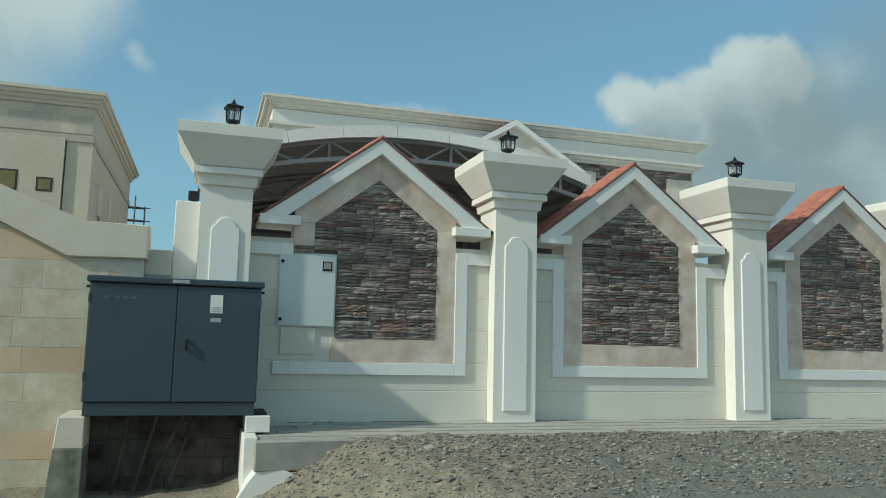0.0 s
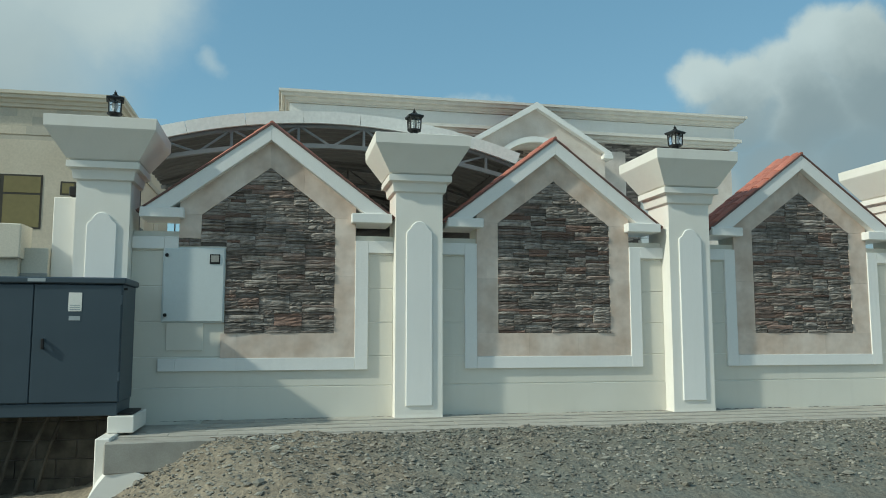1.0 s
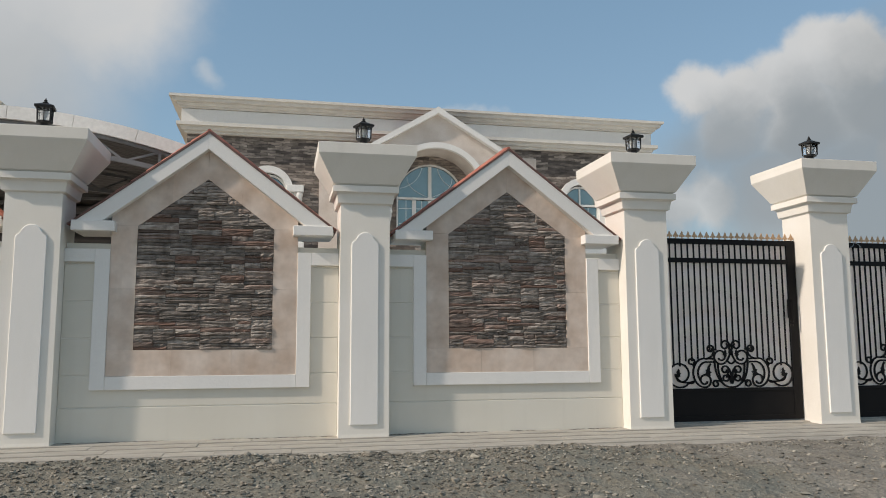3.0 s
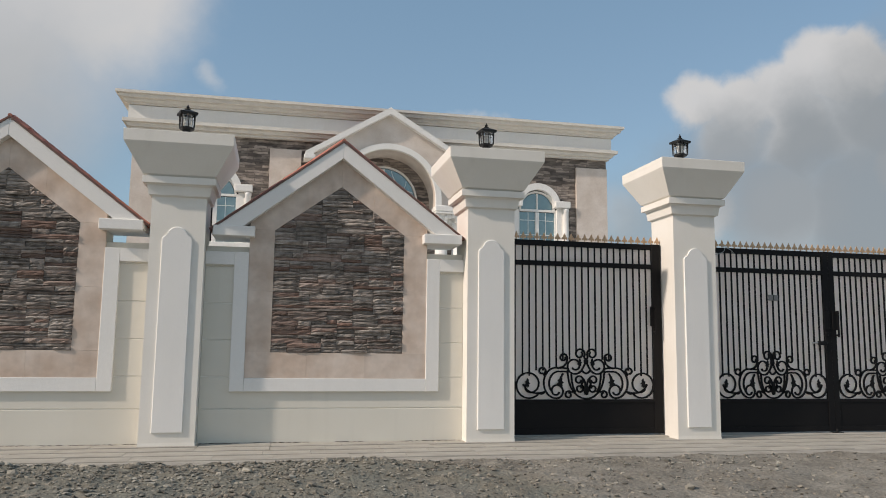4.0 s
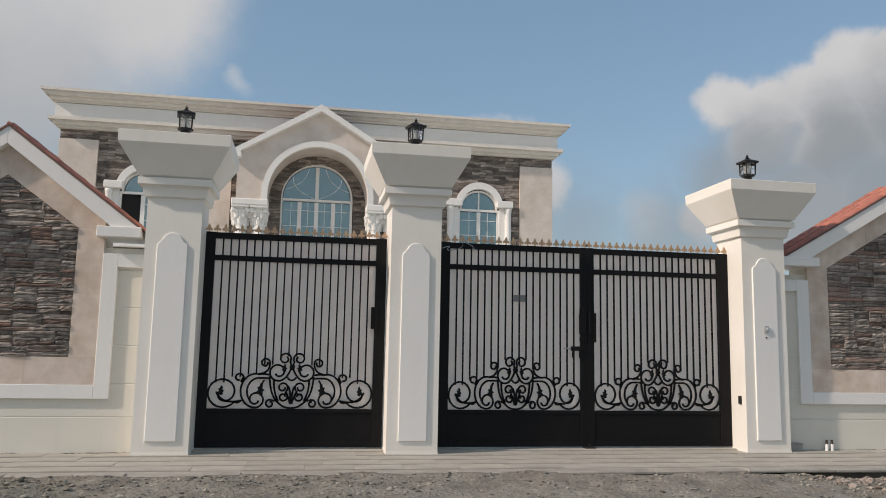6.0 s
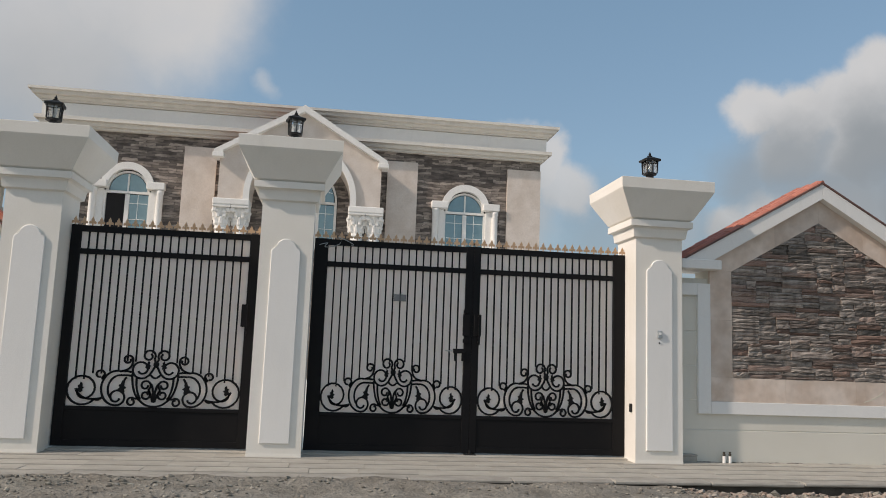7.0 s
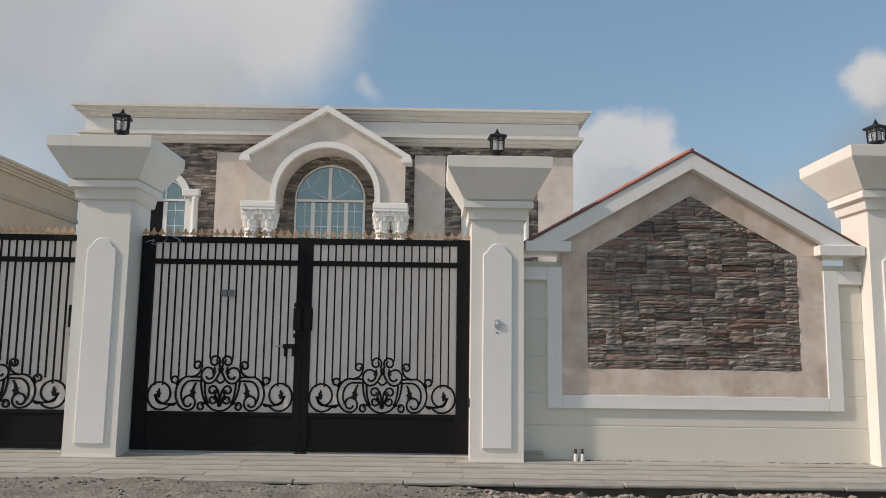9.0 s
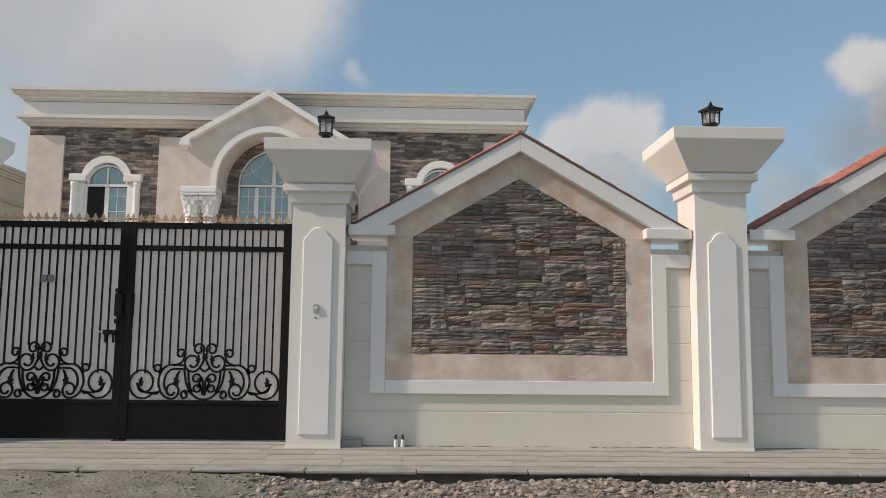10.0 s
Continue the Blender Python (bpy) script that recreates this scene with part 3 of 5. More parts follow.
# ---- boundary wall bays with gables ----
def stones(parent, cx, half, z0, zs, za, rnd, hole=None):
    """Split stones of mixed heights fitted together inside a five-sided panel; hole: a corner left free for a meter box."""
    slope = (za - zs) / half
    ch = 0.0185
    nx, nz = int(round(2 * half / 0.03)), int(math.ceil((za - z0) / ch))
    cw = 2 * half / nx
    taken = [[False] * nx for _ in range(nz + 6)]
    joint = [[False] * (nx + 1) for _ in range(nz + 6)]
    tall = (2, 2, 2, 2, 3, 3) if half < 1 else (2, 2, 2, 3, 3, 4)
    for j in range(nz):
        i = 0
        while i < nx:
            if taken[j][i]:
                i += 1
                continue
            run = 1
            while i + run < nx and not taken[j][i + run]:
                run += 1
            w = rnd.randint(6, 17) if half < 1 else rnd.randint(7, 19)
            if j and i + w < nx and w < run and joint[j - 1][i + w]:
                w += rnd.choice((-2, 2, 3))
            if run - w < 4:
                w = run if run < 20 else run // 2
            h = rnd.choice(tall) if w > 3 else 2
            for b in range(j, j + h):
                joint[b][i] = joint[b][i + w] = True
                for a in range(i, i + w):
                    taken[b][a] = True
            xa, xb, zb, zt = cx - half + i * cw, cx - half + (i + w) * cw, z0 + j * ch, z0 + (j + h) * ch
            i += w
            g = lambda: rnd.uniform(0.0003, 0.003)
            poly = [(xa + g(), zb + g()), (xb - g(), zb + g()), (xb - g(), zt - g()), (xa + g(), zt - g())]
            poly = clip(poly, slope, 1.0, za + slope * cx)
            poly = clip(poly, -slope, 1.0, za - slope * cx) if poly else poly
            if poly and hole and zb < hole[1] and xa < hole[0]:
                poly = clip(poly, -1.0, 0.0, -hole[0])
            if len(poly) > 2 and area(poly) > 0.0006:
                stone(parent, poly, rnd)


def stone(parent, poly, rnd):
    """One split stone: its face is broken into facets of uneven depth."""
    mx, mz = sum(p[0] for p in poly) / len(poly), sum(p[1] for p in poly) / len(poly)
    proud = 0.003 + 0.027 * rnd.random() ** 1.4
    bm = bmesh.new()
    lean, tip = rnd.uniform(-0.010, 0.010), rnd.uniform(-0.006, 0.008)
    if len(poly) == 4:
        na, nb = 5, 3
        grid = []
        for b in range(nb + 1):
            row = []
            for a in range(na + 1):
                u, v = a / na, b / nb
                edge = a in (0, na) or b in (0, nb)
                if not edge:
                    u, v = u + rnd.uniform(-.06, .06), v + rnd.uniform(-.1, .1)
                x = (poly[0][0] * (1 - u) + poly[1][0] * u) * (1 - v) + (poly[3][0] * (1 - u) + poly[2][0] * u) * v
                z = (poly[0][1] * (1 - u) + poly[1][1] * u) * (1 - v) + (poly[3][1] * (1 - u) + poly[2][1] * u) * v
                depth = -proud - lean * (u - .5) - tip * (v - .5) + rnd.uniform(-.008, .008) + (rnd.uniform(.003, .010) if edge else 0.0)
                if b in (0, nb) and 0 < a < na:
                    z += rnd.uniform(-.002, .002)
                row.append(bm.verts.new((x - mx, min(depth, 0.006), z - mz)))
            grid.append(row)
        for b in range(nb):
            for a in range(na):
                bm.faces.new((grid[b][a], grid[b][a + 1], grid[b + 1][a + 1], grid[b + 1][a]))
        rim = grid[0] + [r[-1] for r in grid[1:]] + grid[-1][-2::-1] + [r[0] for r in grid[-2:0:-1]]
    else:
        rim = [bm.verts.new((x - mx, -proud + rnd.uniform(.002, .008), z - mz)) for x, z in poly]
        hub = bm.verts.new((rnd.uniform(-.01, .01), -proud - rnd.uniform(0, .006), rnd.uniform(-.004, .004)))
        for k in range(len(rim)):
            bm.faces.new((rim[k], rim[(k + 1) % len(rim)], hub))
    back = [bm.verts.new((v.co.x, 0.012, v.co.z)) for v in rim]
    for k in range(len(rim)):
        j = (k + 1) % len(rim)
        bm.faces.new((back[k], back[j], rim[j], rim[k]))
    ob = part("stone", bm, LEDGER, parent)
    ob.location = (mx, WALL - 0.012, mz)


TILE = None


def tile_mesh():
    bm = bmesh.new()
    ring = []
    for k in range(7):
        a = math.pi * k / 6
        ring.append((-0.112 * math.cos(a), 0.05 * math.sin(a)))
    lo = [bm.verts.new((-0.12, y, z)) for y, z in ring]
    hi = [bm.verts.new((0.12, y * 0.88, z * 0.9)) for y, z in ring]
    lo2 = [bm.verts.new((-0.12, y * 0.86, z * 0.72)) for y, z in ring]
    for i in range(6):
        bm.faces.new((lo[i], lo[i + 1], hi[i + 1], hi[i]))
        bm.faces.new((lo2[i], lo2[i + 1], lo[i + 1], lo[i]))
    me = bpy.data.meshes.new("roof_tile")
    bm.to_mesh(me)
    bm.free()
    me.materials.append(TERRACOTTA)
    return me


def bay(number, xl, xr, cx, st, cr, tr, end, zs, za, apex, eave, label, hole=None):
    """One bay between two pillars: coursed wall, white frame, marble border, stone panel and a tiled gable.
    st, cr, tr, end: half widths of stone, marble, white frame and roof; zs, za: shoulder and tip of the stone."""
    rnd = random.Random(100 + number)
    w = thing("wall_%d" % number, label, "wall", "boundary wall bays", "structure")
    part("core", bx(xl, xr, WALL + 0.009, WALL + 0.2, -0.15, 2.13), JOINT, w)
    # block courses
    zc = [-0.12, 0.375, 0.735, 1.15, 1.57, 1.99]
    for a, b in zip(zc, zc[1:]):
        yy = WALL - 0.006 if a < 0 else WALL
        part("course", bx(xl + 0.001, xr - 0.001, yy, WALL + 0.013, a + (0.006 if a > 0 else 0), b - 0.005, 0.003), CREAM, w)
    part("wall_head", bx(xl + 0.001, xr - 0.001, WALL - 0.002, WALL + 0.215, 1.994, 2.165, 0.004), CREAM, w)
    part("wall_coping", bx(xl + 0.001, xr - 0.001, WALL + 0.03, WALL + 0.2, 2.166, 2.235, 0.004), CREAM, w)
    # white frame
    y0 = WALL - 0.04
    zt, zb = 2.165, 0.57
    for sgn, xe in ((-1, xl), (1, xr)):
        a, b = sorted((cx + sgn * cr, cx + sgn * tr))
        lo = zb
        if sgn < 0 and hole:
            lo = 2.0
        part("frame_upright", bx(a, b, y0, WALL + 0.01, lo, zt, 0.004), WHITE, w)
        a, b = sorted((cx + sgn * (tr + 0.001), xe))
        part("frame_arm", bx(a, b, y0, WALL + 0.01, 2.015, zt, 0.004), WHITE, w)
    part("frame_sill", bx(cx - cr + 0.001, cx + cr - 0.001, y0, WALL + 0.01, zb, 0.72, 0.004), WHITE, w)
    if hole:
        part("frame_sill", bx(cx - tr - 0.03, cx - cr, y0, WALL + 0.01, zb, 0.72, 0.004), WHITE, w)
    # gable body behind the border
    slope = (apex - eave) / end
    def rake(x, drop):
        return apex - drop - slope * abs(x - cx)
    part("gable_core", prism(bmesh.new(), [(cx - cr, 2.0), (cx + cr, 2.0), (cx + cr, rake(cx + cr, 0.14)), (cx, apex - 0.14), (cx - cr, rake(cx - cr, 0.14))], WALL + 0.016, WALL + 0.36), CREAM, w)
    # marble border, cut round the stone panel
    ss = (za - zs) / st
    yb, g = WALL - 0.022, 0.0005
    z0 = 1.015
    pieces = []
    for a, b in ((-cr, -cr * 0.34), (-cr * 0.34, cr * 0.30), (cr * 0.30, cr)):
        pieces.append([(cx + a + g, 0.722), (cx + b - g, 0.722), (cx + b - g, z0 - g), (cx + a + g, z0 - g)])
    for sgn in (-1, 1):
        for a, b in ((z0, 1.72), (1.72, zs)):
            p = [(cx + sgn * (st + g), a + g), (cx + sgn * (cr - g), a + g), (cx + sgn * (cr - g), b - g), (cx + sgn * (st + g), b - g)]
            pieces.append(p)
        ztop = rake(cx + cr, 0.12)
        xm = (st + 0.02) * 0.5
        pieces.append([(cx + sgn * (st + g), zs + g), (cx + sgn * (cr - g), zs + g), (cx + sgn * (cr - g), ztop), (cx + sgn * xm, rake(cx + xm, 0.12)), (cx + sgn * xm, za - ss * xm + g)])
        pieces.append([(cx + sgn * (xm - g), za - ss * (xm - g) + g), (cx + sgn * (xm - g), rake(cx + xm - g, 0.12)), (cx + sgn * g, apex - 0.12), (cx + sgn * g, za + g)])
    if hole:
        pieces = [p for p in pieces if not (max(q[0] for q in p) < cx - st + 0.05 and max(q[1] for q in p) < 2.6 and min(q[1] for q in p) < zs - 0.01)]
        pieces.append([(cx - cr + g, 2.15), (cx - st - g, 2.15), (cx - st - g, zs - g), (cx - cr + g, zs - g)])
        pieces = [p if min(q[0] for q in p) > cx - cr + 0.1 or max(q[1] for q in p) > 1.1 else [(max(q[0], hole[0] - 0.04), q[1]) for q in p] for p in pieces]
    for p in pieces:
        part("marble_slab", prism(bmesh.new(), p, yb - rnd.uniform(0, 0.001), WALL + 0.012, 0.0008), MARBLE, w)
    bed = [(cx - st, z0), (cx + st, z0), (cx + st, zs), (cx, za), (cx - st, zs)]
    if hole:
        bed = [(hole[0], z0), (cx + st, z0), (cx + st, zs), (cx, za), (cx - st, zs), (cx - st, hole[1]), (hole[0], hole[1])]
    part("panel_bed", prism(bmesh.new(), bed, WALL - 0.004, WALL + 0.014), MORTAR, w)
    # raking white boards with returns
    yf = WALL - 0.13
    for sgn in (-1, 1):
        run = [(cx, apex - 0.03), (cx + sgn * end, eave - 0.005), (cx + sgn * end, eave - 0.075), (cx + sgn * (end - 0.09), eave - 0.075), (cx + sgn * (end - 0.30), rake(cx + end - 0.30, 0.225)), (cx, apex - 0.225)]
        part("barge_board", prism(bmesh.new(), run, yf, WALL + 0.40, 0.004), WHITE, w)
        a, b = sorted((cx + sgn * (cr - 0.06 - 0.03 * (end > 1.7)), cx + sgn * (end - 0.01)))
        part("eave_return", bx(a, b, yf - 0.035, WALL + 0.42, eave - 0.085, eave + 0.032, 0.006), WHITE, w)
        # tiled slope
        ln = math.hypot(end, apex - eave)
        ang = math.atan2(apex - eave, end)
        u = Vector((sgn * math.cos(ang), 0, -math.sin(ang)))
        nrm = Vector((sgn * math.sin(ang), 0, math.cos(ang)))
        tb = bmesh.new()
        prism(tb, [(cx, apex - 0.03), (cx + sgn * (end + 0.03), eave - 0.025), (cx + sgn * (end + 0.03) + nrm.x * 0.02, eave - 0.025 + nrm.z * 0.02), (cx, apex - 0.004)], yf - 0.012, WALL + 0.45)
        part("roof_bed", tb, ROOF_EDGE, w, "dark brown tile edge")
        rows = int(round(ln / 0.2))
        for k in range(rows):
            for col in range(3):
                ob = new("roof_tile", TILE)
                ob.parent = w
                pos = Vector((cx, yf + 0.112 + col * 0.205, apex - 0.028)) + u * ((k + 0.5) * ln / rows) + nrm * 0.012
                up = -u
                m = Matrix((up, nrm.cross(up), nrm)).transposed().to_4x4()
                ob.matrix_local = Matrix.Translation(pos) @ m @ Euler((rnd.uniform(-.02, .02), rnd.uniform(-.03, .03), rnd.uniform(-.02, .02))).to_matrix().to_4x4()
    part("ridge_cap", rod(bmesh.new(), (cx, yf - 0.008, apex - 0.006), (cx, WALL + 0.46, apex - 0.006), 0.024, 8), TERRACOTTA, w)
    stones(w, cx, st, z0, zs, za, rnd, hole)
    if hole:
        for a, b in ((cx - cr - 0.02, cx - cr + 0.12), (cx - cr + 0.122, cx - st - 0.001)):
            for z in (hole[1], hole[1] + 0.043):
                stone(w, [(a, z), (b, z), (b, z + 0.042), (a, z + 0.042)], rnd)
    return w


TILE = tile_mesh()
LBL = "cream block wall with a grey stone panel under a tiled gable"
SMALL = dict(st=0.77, cr=1.055, tr=1.215, end=1.47, zs=2.44, za=3.0, apex=3.555, eave=2.425)
WIDE = dict(st=1.22, cr=1.512, tr=1.68, end=1.955, zs=2.335, za=3.03, apex=3.555, eave=2.42)
bay(1, 0.182, 3.297, 1.765, label=LBL + " behind a meter box", hole=(1.262, 2.06), **dict(SMALL, apex=3.60, eave=2.465, za=3.05, end=1.5, st=0.80))
bay(2, 3.891, 6.98, 5.433, label=LBL, **dict(SMALL, apex=3.59, eave=2.445, za=3.02))
bay(3, 7.574, 10.631, 9.113, label=LBL, **SMALL)
bay(4, 18.407, 22.338, 20.378, label="wide " + LBL, **WIDE)
bay(5, 22.932, 27.0, 24.93, label="wide " + LBL, **WIDE)


# ---- meter box ----
def meter_box():
    b = thing("meter_box", "pale grey wall-mounted meter box with a small window", "meter box", at=(0.9, WALL - 0.001, 1.14))
    part("body", bx(-0.36, 0.355, -0.03, 0.0, 0.0, 0.90, 0.006), METERBOX, b)
    d = part("door", bx(-0.345, 0.34, -0.046, -0.03, 0.015, 0.885, 0.006), METERBOX, b)
    part("window_frame", bx(0.175, 0.295, -0.054, -0.045, 0.70, 0.82, 0.004), RUBBER, d, "small dark inspection window")
    part("pane", bx(0.19, 0.28, -0.058, -0.0545, 0.725, 0.805), PLASTER, d)
    for z in (0.09, 0.80):
        part("lock", rod(bmesh.new(), (-0.315, -0.062, z), (-0.315, -0.045, z), 0.022, 10), RUBBER, d, "black round lock")
    part("conduit", bx(-0.30, 0.12, -0.02, 0.0, -0.33, -0.002, 0.004), CREAM, b, "cream cover strip below the box")
    return b


meter_box()


# ---- pavement ----
def pavement():
    p = thing("pavement", "pale concrete slab pavement along the boundary wall", "pavement", kind="structure")
    part("bed", bx(0.3, 27.5, 9.0, 10.23, -0.4, -0.045), KERB, p)
    part("kerb_haunch", bx(0.26, 27.5, 8.97, 9.05, -0.6, -0.08), FOOTING, p, "dark recessed footing under the edge stones")
    rnd = random.Random(8)
    # slabs in three rows
    rows = [(9.125, 9.40), (9.402, 9.67), (9.672, 9.94), (9.942, 10.22)]
    for k, (a, b) in enumerate(rows):
        x = 0.3 + 0.25 * k
        while x < 27.3:
            w = rnd.choice((0.5, 0.6, 0.78))
            z = rnd.uniform(-0.003, 0.002) - 0.006 - 0.009 * (3 - k)
            ob = part("slab", bx(-w / 2 + 0.001, w / 2 - 0.001, -(b - a) / 2 - 0.0005, (b - a) / 2, -0.045, 0.0, 0.002), CONCRETE, p)
            ob.location = (x + w / 2, (a + b) / 2, z)
            ob.rotation_euler = (rnd.uniform(-.008, .008), rnd.uniform(-.005, .005), rnd.uniform(-.004, .004))
            x += w
    x = 0.26
    n = 0
    while x < 27.4:
        w = 1.055
        ob = part("kerbstone", bx(-w / 2 + 0.003, w / 2 - 0.003, -0.075, 0.135, -0.3 if x < 3.2 else -0.04, 0.0, 0.012), KERB, p)
        bend = max(0.0, 2.0 - x) * 0.13
        ob.location = (x + w / 2, KERB_Y + 0.08 - bend * 0.6 + rnd.uniform(-.006, .006), -0.042 + rnd.uniform(-.005, .004))
        ob.rotation_euler = (rnd.uniform(-.01, .01), rnd.uniform(-.006, .006), 0.06 * (n == 0) + rnd.uniform(-.006, .006))
        x += w
        n += 1
    return p


pavement()


# ---- gates ----
def spiral(cx, cz, r0, r1, a0, turns, power=1.5):
    n = max(10, int(abs(turns) * 20))
    return [(cx + (r0 + (r1 - r0) * (k / n) ** power) * math.cos(radians(a0) + turns * 2 * math.pi * k / n), cz + (r0 + (r1 - r0) * (k / n) ** power) * math.sin(radians(a0) + turns * 2 * math.pi * k / n)) for k in range(n + 1)]


# centre x, centre z, outer radius, inner radius, start angle, turns, how late it tightens
SCROLLS = [(-.75, .182, .166, .034, -38, -1.42, 2.6), (-.392, .105, .090, .034, 270, 1.2), (-.58, .351, .052, .026, -70, 1.0), (-.298, .522, .050, .024, -10, 1.1),
           (-.08, .572, .066, .026, -35, 1.25), (-.152, .42, .104, .036, -40, -1.3), (-.095, .243, .056, .024, -60, 1.2), (-.088, .137, .050, .022, 70, -1.2),
           (-.234, .060, .046, .022, 40, 1.15)]


def curve3(a, b, c, n=12):
    return [((1 - s) ** 2 * a[0] + 2 * s * (1 - s) * b[0] + s * s * c[0], (1 - s) ** 2 * a[1] + 2 * s * (1 - s) * b[1] + s * s * c[1]) for s in [k / n for k in range(n + 1)]]


def finial(parent, x, y, z):
    bm = bmesh.new()
    prism(bm, [(-.006, 0), (.006, 0), (.007, .03), (.03, .022), (.034, .045), (.022, .058), (.012, .05), (.016, .068), (0, .108), (-.016, .068), (-.012, .05), (-.022, .058), (-.034, .045), (-.03, .022), (-.007, .03)], -0.006, 0.006)
    ob = part("finial", bm, GOLD, parent, "gilded spear finial")
    ob.scale = (1.18, 1.0, 1.0)
    ob.location = (x, y, z)
    return ob


def gate_leaf(name, label, x0, x1, bars, wl, wr, handle=None):
    """A steel leaf: frame, pickets, scrollwork, kick plate and a milky sheet behind. wl, wr: widths of the two stiles."""
    y, d = 10.36, 0.05
    g = thing(name, label, "gate", "entrance gates", at=(0, 0, 0))
    part("stile", bx(x0, x0 + wl, y - d / 2, y + d / 2, 0.03, 2.485, 0.003), BLACK_METAL, g)
    part("stile", bx(x1 - wr, x1, y - d / 2, y + d / 2, 0.03, 2.485, 0.003), BLACK_METAL, g)
    a, b = x0 + wl, x1 - wr
    part("top_rail", bx(a, b, y - d / 2 + .002, y + d / 2 - .002, 2.41, 2.48, 0.003), BLACK_METAL, g)
    part("lock_rail", bx(a, b, y - d / 2 + .002, y + d / 2 - .002, 2.155, 2.215, 0.003), BLACK_METAL, g)
    part("bottom_rail", bx(a, b, y - d / 2 + .002, y + d / 2 - .002, 0.03, 0.10, 0.003), BLACK_METAL, g)
    part("kick_plate", bx(a, b, y - 0.012, y - 0.006, 0.10, 0.42, 0.0), BLACK_METAL, g)
    part("scroll_rail", bx(a, b, y - d / 2 + .002, y + d / 2 - .002, 0.42, 0.462, 0.003), BLACK_METAL, g)
    part("backing_sheet", bx(a, b, y + 0.012, y + 0.018, 0.46, 2.412), SHEET, g, "milky white translucent sheet")
    mid, hw = (a + b) / 2, (b - a) / 2
    k = hw / 0.92
    pitch = (b - a) / (bars + 1)
    for i in range(bars):
        x = a + pitch * (i + 1)
        u = abs(x - mid) / k
        foot = 0.462 + (0.60 if u < 0.15 else 0.50 if u < 0.36 else 0.385 if u < 0.56 else 0.36 if u < 0.66 else 0.295)
        part("picket", bx(x - 0.0085, x + 0.0085, y - 0.026, y - 0.008, foot, 2.157), BLACK_METAL, g)
        part("short_picket", bx(x - 0.0085, x + 0.0085, y - 0.026, y - 0.008, 2.214, 2.411), BLACK_METAL, g)
    for i in range(bars + 3):
        finial(g, x0 + 0.03 + i * (x1 - x0 - 0.06) / (bars + 2), y, 2.478)
    for sgn in (-1, 1):
        for curl in SCROLLS:
            pts = [(mid + (px - mid) * (1 if sgn < 0 else -1), pz) for px, pz in [(mid + k * p[0], 0.462 + max(p[1], 0.008)) for p in spiral(*curl)]]
            part("scroll", sweep(bmesh.new(), pts, 0.0215, 0.018, y - 0.016), BLACK_METAL, g)
        arcs = [[(-.40 + .158 * math.cos(radians(d)), .206 + .19 * math.sin(radians(d))) for d in range(75, 281, 10)],
                [(-.36 + .128 * math.cos(radians(d)), .20 + .15 * math.sin(radians(d))) for d in range(80, 226, 10)]]
        for c3 in (((-.36, .391), (-.31, .40), (-.25, .385)), ((-.34, .348), (-.30, .352), (-.25, .345)), ((-.552, .093), (-.763, .04), (-.823, .192)), ((-.62, .08), (-.58, .05), (-.545, .10)),
                   ((-.56, .305), (-.545, .33), (-.535, .35)), ((-.36, .395), (-.25, .41), (-.248, .515)), ((-.025, .535), (-.004, .50), (0, .44)),
                   ((-.004, .485), (-.02, .42), (-.07, .352)), ((-.245, .37), (-.24, .17), (-.15, .075)), ((-.195, .335), (-.20, .18), (-.14, .09)),
                   ((-.155, .085), (-.09, .008), (0, .012)), ((-.04, .26), (-.005, .22), (-.01, .10)), ((-.05, .36), (-.03, .33), (0, .325)), ((-.06, .19), (-.03, .14), (-.01, .06)),
                   ((-.195, .085), (-.17, .12), (-.15, .10)), ((-.30, .325), (-.335, .30), (-.335, .21))):
            arcs.append(curve3(*c3))
        for run in arcs:
            pts = [(mid + (-sgn) * k * p[0], 0.462 + max(p[1], 0.008)) for p in run]
            part("scroll", sweep(bmesh.new(), pts, 0.0215, 0.018, y - 0.016), BLACK_METAL, g)
        for lx, lz, sc in ((-.342, .20, 1.05), (-.772, .19, 0.85), (-.085, .452, 0.75), (-.004, .075, 0.45)):
            leaf = [(0, -.05), (.03, -.03), (.022, -.005), (.045, .01), (.02, .03), (.025, .06), (0, .09), (-.012, .05), (-.035, .04), (-.022, .015), (-.045, -.01), (-.02, -.03)]
            part("leaf", prism(bmesh.new(), [(mid + (-sgn) * k * (lx + sc * px), 0.462 + lz + sc * pz) for px, pz in leaf], y - 0.024, y - 0.010), BLACK_METAL, g)
    part("scroll_collar", bx(mid - 0.03, mid + 0.03, y - 0.028, y - 0.006, 0.462 + 0.46, 0.462 + 0.50, 0.004), BLACK_METAL, g)
    if handle:
        hx, kind = handle
        if kind == "pull":
            part("lock_cover", bx(hx - 0.06, hx + 0.03, y - 0.040, y - 0.0255, 1.40, 1.66, 0.006), BLACK_METAL, g)
            part("pull_handle", sweep(bmesh.new(), [(hx, 1.30), (hx, 1.35), (hx, 1.62), (hx, 1.66)], 0.02, 0.02, y - 0.075), BLACK_METAL, g)
            for z in (1.33, 1.64):
                part("handle_post", rod(bmesh.new(), (hx, y - 0.075, z), (hx, y - 0.02, z), 0.012), BLACK_METAL, g)
        else:
            part("lock_cover", bx(hx - 0.03, hx + 0.06, y - 0.040, y - 0.0255, 1.40, 1.66, 0.006), BLACK_METAL, g)
            for z in (1.34, 1.69):
                part("hasp", bx(hx - 0.025, hx + 0.03, y - 0.045, y - 0.0255, z - 0.025, z + 0.025, 0.006), BLACK_METAL, g)
